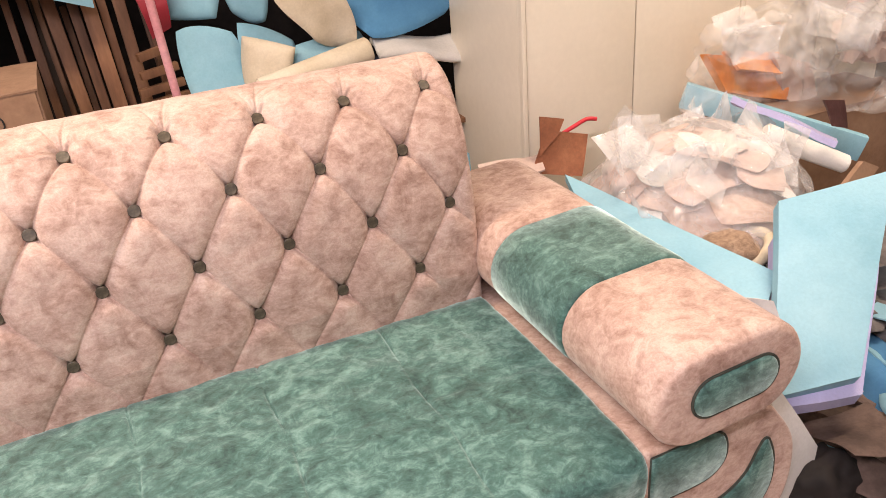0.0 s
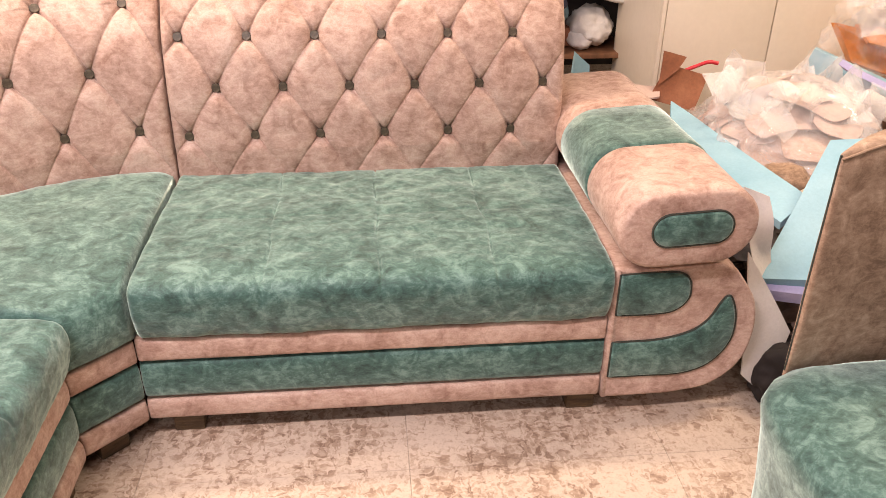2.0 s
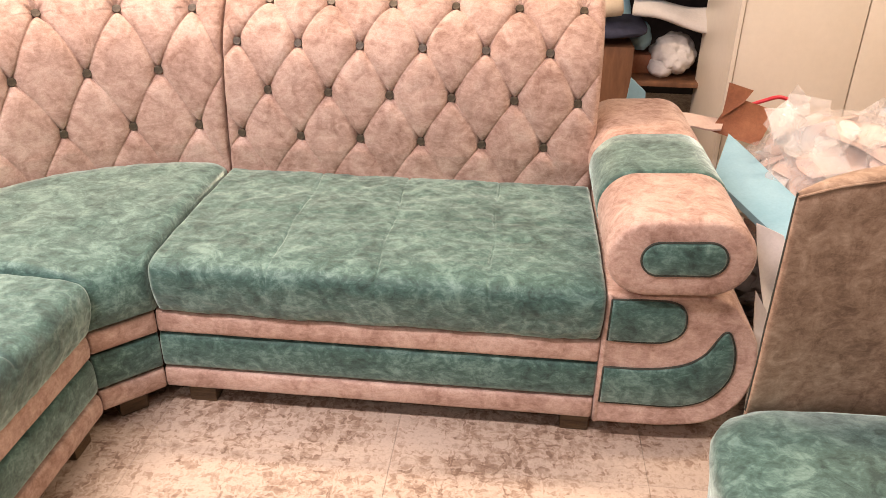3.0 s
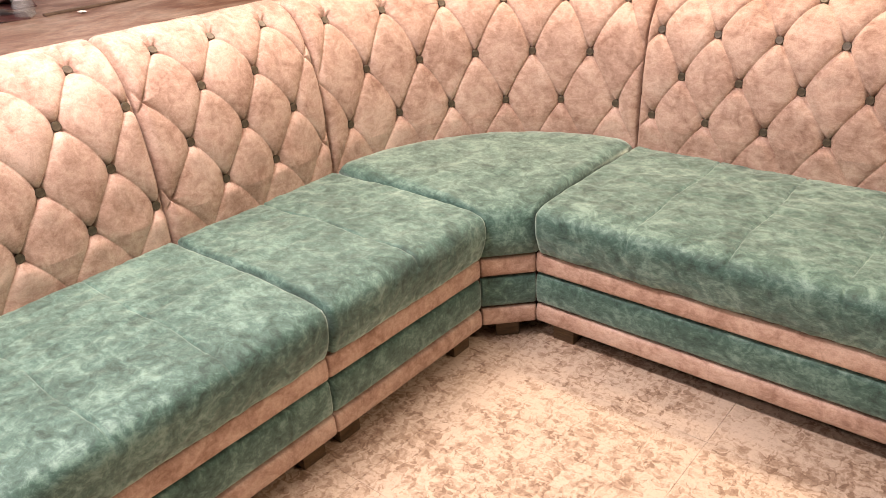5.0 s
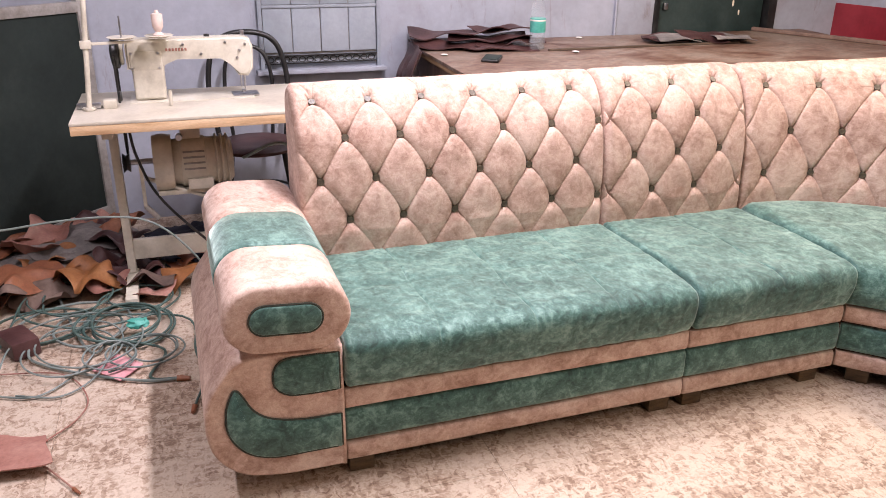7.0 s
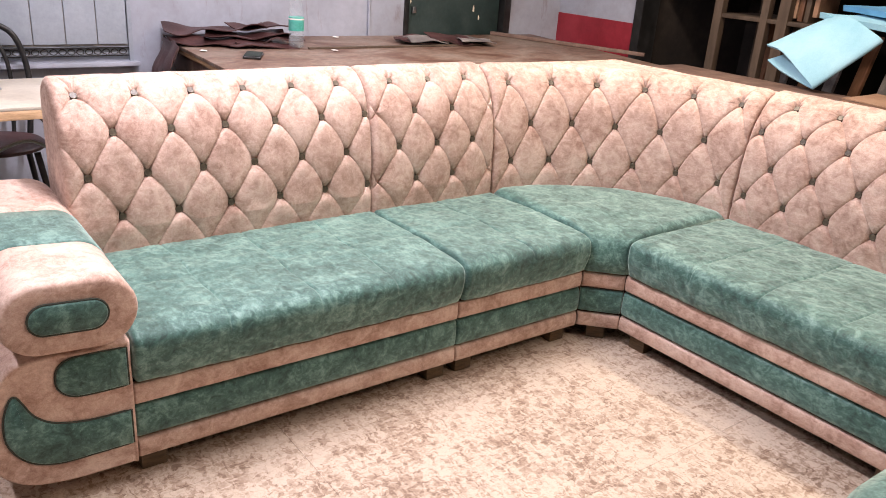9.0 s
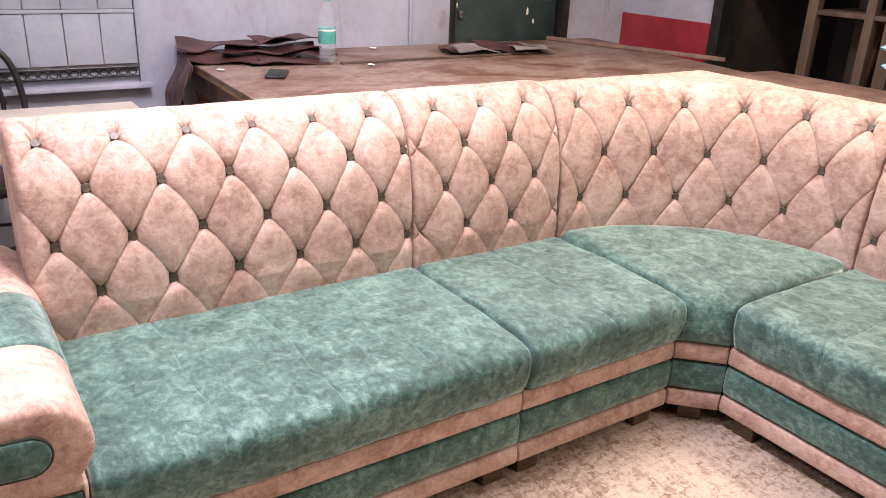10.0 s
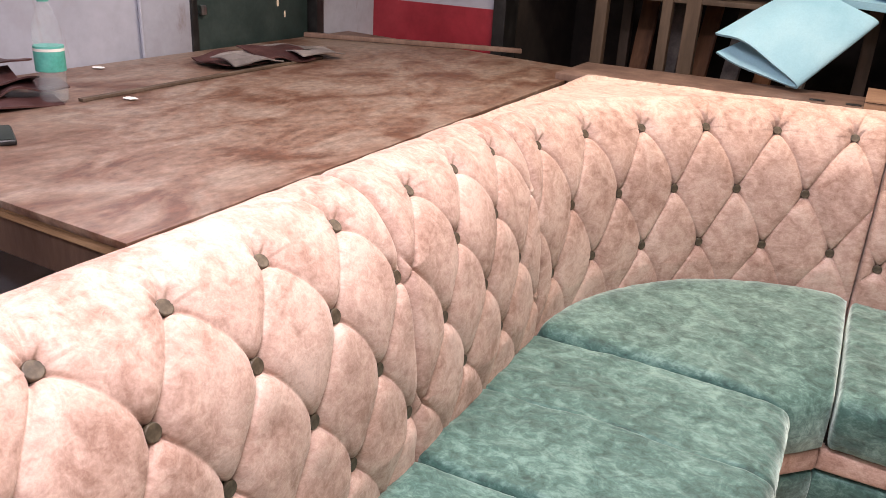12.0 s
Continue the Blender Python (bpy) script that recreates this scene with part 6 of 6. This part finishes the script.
part("side", block((0.006, 0.32, 0.44), (0.258, 1.668, 0.680), 0.001), CARD, carton)
part("top_flap", sheet([(-0.085, 1.50, 0.903), (0.262, 1.50, 0.903), (0.262, 1.83, 0.912), (-0.085, 1.83, 0.912)], 0.006, 6, 6, 0.004, 4, 2), CARD, carton)
for k in range(2):
    part("print_mark", tube([Vector((0.10 + 0.045 * k + 0.014 * math.cos(a), 1.500, 0.83 + 0.02 * math.sin(a))) for a in np.arange(14) * math.tau / 14], 0.0025, 5, True), BLACK, carton, "black printed bars")
rng = random.Random(5)
PLANKS = [((0.40, 2.00), (0.315, 1.32), 0.040), ((0.455, 1.95), (0.385, 1.36), 0.030), ((0.50, 1.92), (0.43, 1.36), 0.045), ((0.535, 1.97), (0.475, 1.32), 0.026), ((0.575, 1.96), (0.53, 1.34), 0.038),
          ((0.635, 2.00), (0.625, 1.30), 0.024), ((0.29, 2.06), (0.25, 1.25), 0.028), ((0.345, 2.10), (0.29, 1.10), 0.018), ((0.22, 2.12), (0.20, 1.20), 0.022), ((0.68, 2.02), (0.60, 1.15), 0.022), ((0.42, 2.08), (0.37, 1.02), 0.020)]
for (x0, y0), (x1, z1), w in PLANKS:
    put("plank", bar((x0, y0, 0.0), (x1, y0 + 0.06, z1), w, 0.026, 0.002, up=(0, 1, 0)), BROWNWOOD, "brown sawn timber standing on end", "plank", "planks behind the sofa")
for zz, x0, x1 in ((0.80, 0.545, 0.67), (0.745, 0.53, 0.68), (0.70, 0.53, 0.69), (0.86, 0.55, 0.64)):
    put("plank", bar((x0, 1.90, zz), (x1, 1.93, zz + 0.012), 0.026, 0.026, 0.002), BROWNWOOD, "short brown cross timber between the planks", "plank", "planks behind the sofa")
put("red_cloth", sheet([(0.57, 1.93, 1.15), (0.69, 1.93, 1.15), (0.68, 1.95, 0.93), (0.62, 1.95, 0.90)], 0.01, 10, 10, 0.02, 6, 3), REDPAINT, "red cloth hanging among the planks", "cloth")
put("pink_pole", rod((0.665, 1.72, 0.0), (0.605, 1.72, 1.25), 0.013, bevel=0.002), PINKPLASTIC, "thin pink plastic pole standing upright", "pole")
put("plinth_block", block((0.62, 0.55, 0.62), (1.05, 2.02, 0.31), 0.01), BROWNWOOD, "low stack of dark boards under the foam", "boards")
HEAP = [([(0.672, 1.99, 0.945), (0.83, 1.98, 0.93), (0.88, 2.00, 1.10), (0.66, 2.02, 1.12)], BLUEFOAM, 0.010), ([(0.69, 1.90, 0.64), (0.92, 1.88, 0.64), (0.885, 1.95, 0.905), (0.665, 1.95, 0.94)], BLUEFOAM, 0.012),
        ([(0.87, 1.93, 0.64), (1.12, 1.90, 0.64), (1.08, 1.96, 0.83), (0.885, 1.97, 0.93)], BLUEFOAM, 0.012), ([(0.885, 1.99, 0.93), (1.01, 1.98, 0.87), (1.03, 2.00, 1.10), (0.87, 2.01, 1.10)], BLUEFOAM, 0.012),
        ([(0.87, 1.85, 0.70), (1.00, 1.83, 0.70), (1.07, 1.87, 0.82), (0.885, 1.88, 0.885)], CREAMFOAM, 0.012), ([(1.09, 1.80, 0.825), (1.285, 1.78, 0.80), (1.24, 1.86, 1.00), (0.97, 1.87, 1.07)], CREAMFOAM, 0.030),
        ([(1.04, 1.86, 0.66), (1.35, 1.84, 0.68), (1.33, 1.90, 0.84), (1.06, 1.91, 0.82)], BLUEFOAM, 0.016), ([(1.31, 1.86, 0.775), (1.66, 1.84, 0.84), (1.68, 1.92, 0.98), (1.22, 1.93, 1.02)], DEEPBLUE, 0.012),
        ([(1.32, 1.80, 0.735), (1.66, 1.78, 0.695), (1.68, 1.90, 0.76), (1.34, 1.92, 0.78)], WHITEFOAM, 0.012), ([(1.02, 1.72, 0.66), (1.40, 1.70, 0.68), (1.40, 1.90, 0.74), (1.04, 1.92, 0.72)], NAVY, 0.015)]
for k, (c, mat, amp) in enumerate(HEAP):
    label = {"blue_foam": "pale blue foam offcut in the stored heap", "deep_blue_foam": "deep blue foam sheet in the stored heap", "cream_foam": "cream foam offcut in the stored heap"}.get(mat.name, "pale offcut in the stored heap")
    put("foam_offcut", sheet(c, 0.045, 18, 18, amp * 2.0, 4.2, k * 2.9, (0.15, 0.55, 0.4, 0.7)[k % 4]), mat, label, "foam", "stored foam heap")
put("foam_roll", rod((0.885, 1.72, 0.735), (1.285, 1.74, 0.795), 0.036, 0.046, 24, bevel=0.006), CREAMFOAM, "long cream foam roll lying on the heap", "foam")
shelf = thing("low_shelf", (1.52, 2.0, 0), "dark low shelf holding white and blue foam", "shelf")
part("board", block((0.36, 0.42, 0.02), (1.53, 1.98, 0.462), 0.003), BROWNWOOD, shelf)
part("board", block((0.36, 0.42, 0.02), (1.53, 1.98, 0.012), 0.003), BROWNWOOD, shelf)
part("side_panel", block((0.02, 0.42, 0.47), (1.36, 1.98, 0.235), 0.003), DARK, shelf)
put("foam_pillow", lump((1.55, 1.93, 0.560), (0.095, 0.13, 0.085), 0.16, 1.6, 51, 5, 0.06), WHITEFOAM, "folded cream foam pillow on the shelf", "foam")
put("foam_pillow", lump((1.50, 1.90, 0.510), (0.055, 0.10, 0.042), 0.12, 1.6, 53, 4, 0.04), WHITEFOAM, "small cream foam pad on the shelf", "foam")
put("foam_sheet", sheet([(1.40, 1.84, 0.735), (1.63, 1.82, 0.690), (1.64, 2.06, 0.715), (1.40, 2.08, 0.745)], 0.02, 12, 12, 0.014, 5, 4), WHITEFOAM, "white foam sheet draped over the pillow", "foam")
put("foam_pillow", lump((1.405, 1.98, 0.620), (0.055, 0.10, 0.060), 0.12, 1.6, 55, 4, 0.03), BLUEFOAM, "pale blue foam pad on the shelf", "foam")
put("foam_block", block((0.10, 0.16, 0.085), (1.42, 1.98, 0.515), 0.01), LEATHER, "brown foam block on the shelf", "foam")
put("foam_piece", sheet([(1.19, 1.04, 0.0), (1.33, 1.04, 0.0), (1.315, 1.06, 0.625), (1.262, 1.06, 0.67)], 0.02, 8, 8, 0.004, 5, 3), BLUEFOAM, "small blue foam corner behind the arm", "foam")


# ---------------------------------------------------------------- floor
STEP = 0.63
floor = tagged(part("floor", block((XE - XW + 0.3, YN - YS + 0.3, 0.10), ((XW + XE) / 2, (YS + YN) / 2, -0.056), 0), GROUT, smooth=False), "beige and brown worn printed floor tiles", "floor", kind="structure")
_bm = block((STEP - 0.0008, STEP - 0.0008, 0.006), (0, 0, -0.003), 0.0004, segs=1)
bmesh.ops.recalc_face_normals(_bm, faces=_bm.faces)
tile_mesh = bpy.data.meshes.new("tile")
_bm.to_mesh(tile_mesh)
_bm.free()
tile_mesh.materials.append(TILE)
rng = random.Random(2)
for i in range(-5, 6):
    for j in range(-6, 6):
        ob = new("tile", tile_mesh)
        ob.parent = floor
        ob.location = (0.62 + STEP * (i - 0.5), -0.16 + STEP * (j + 0.5), rng.uniform(-0.0001, 0))
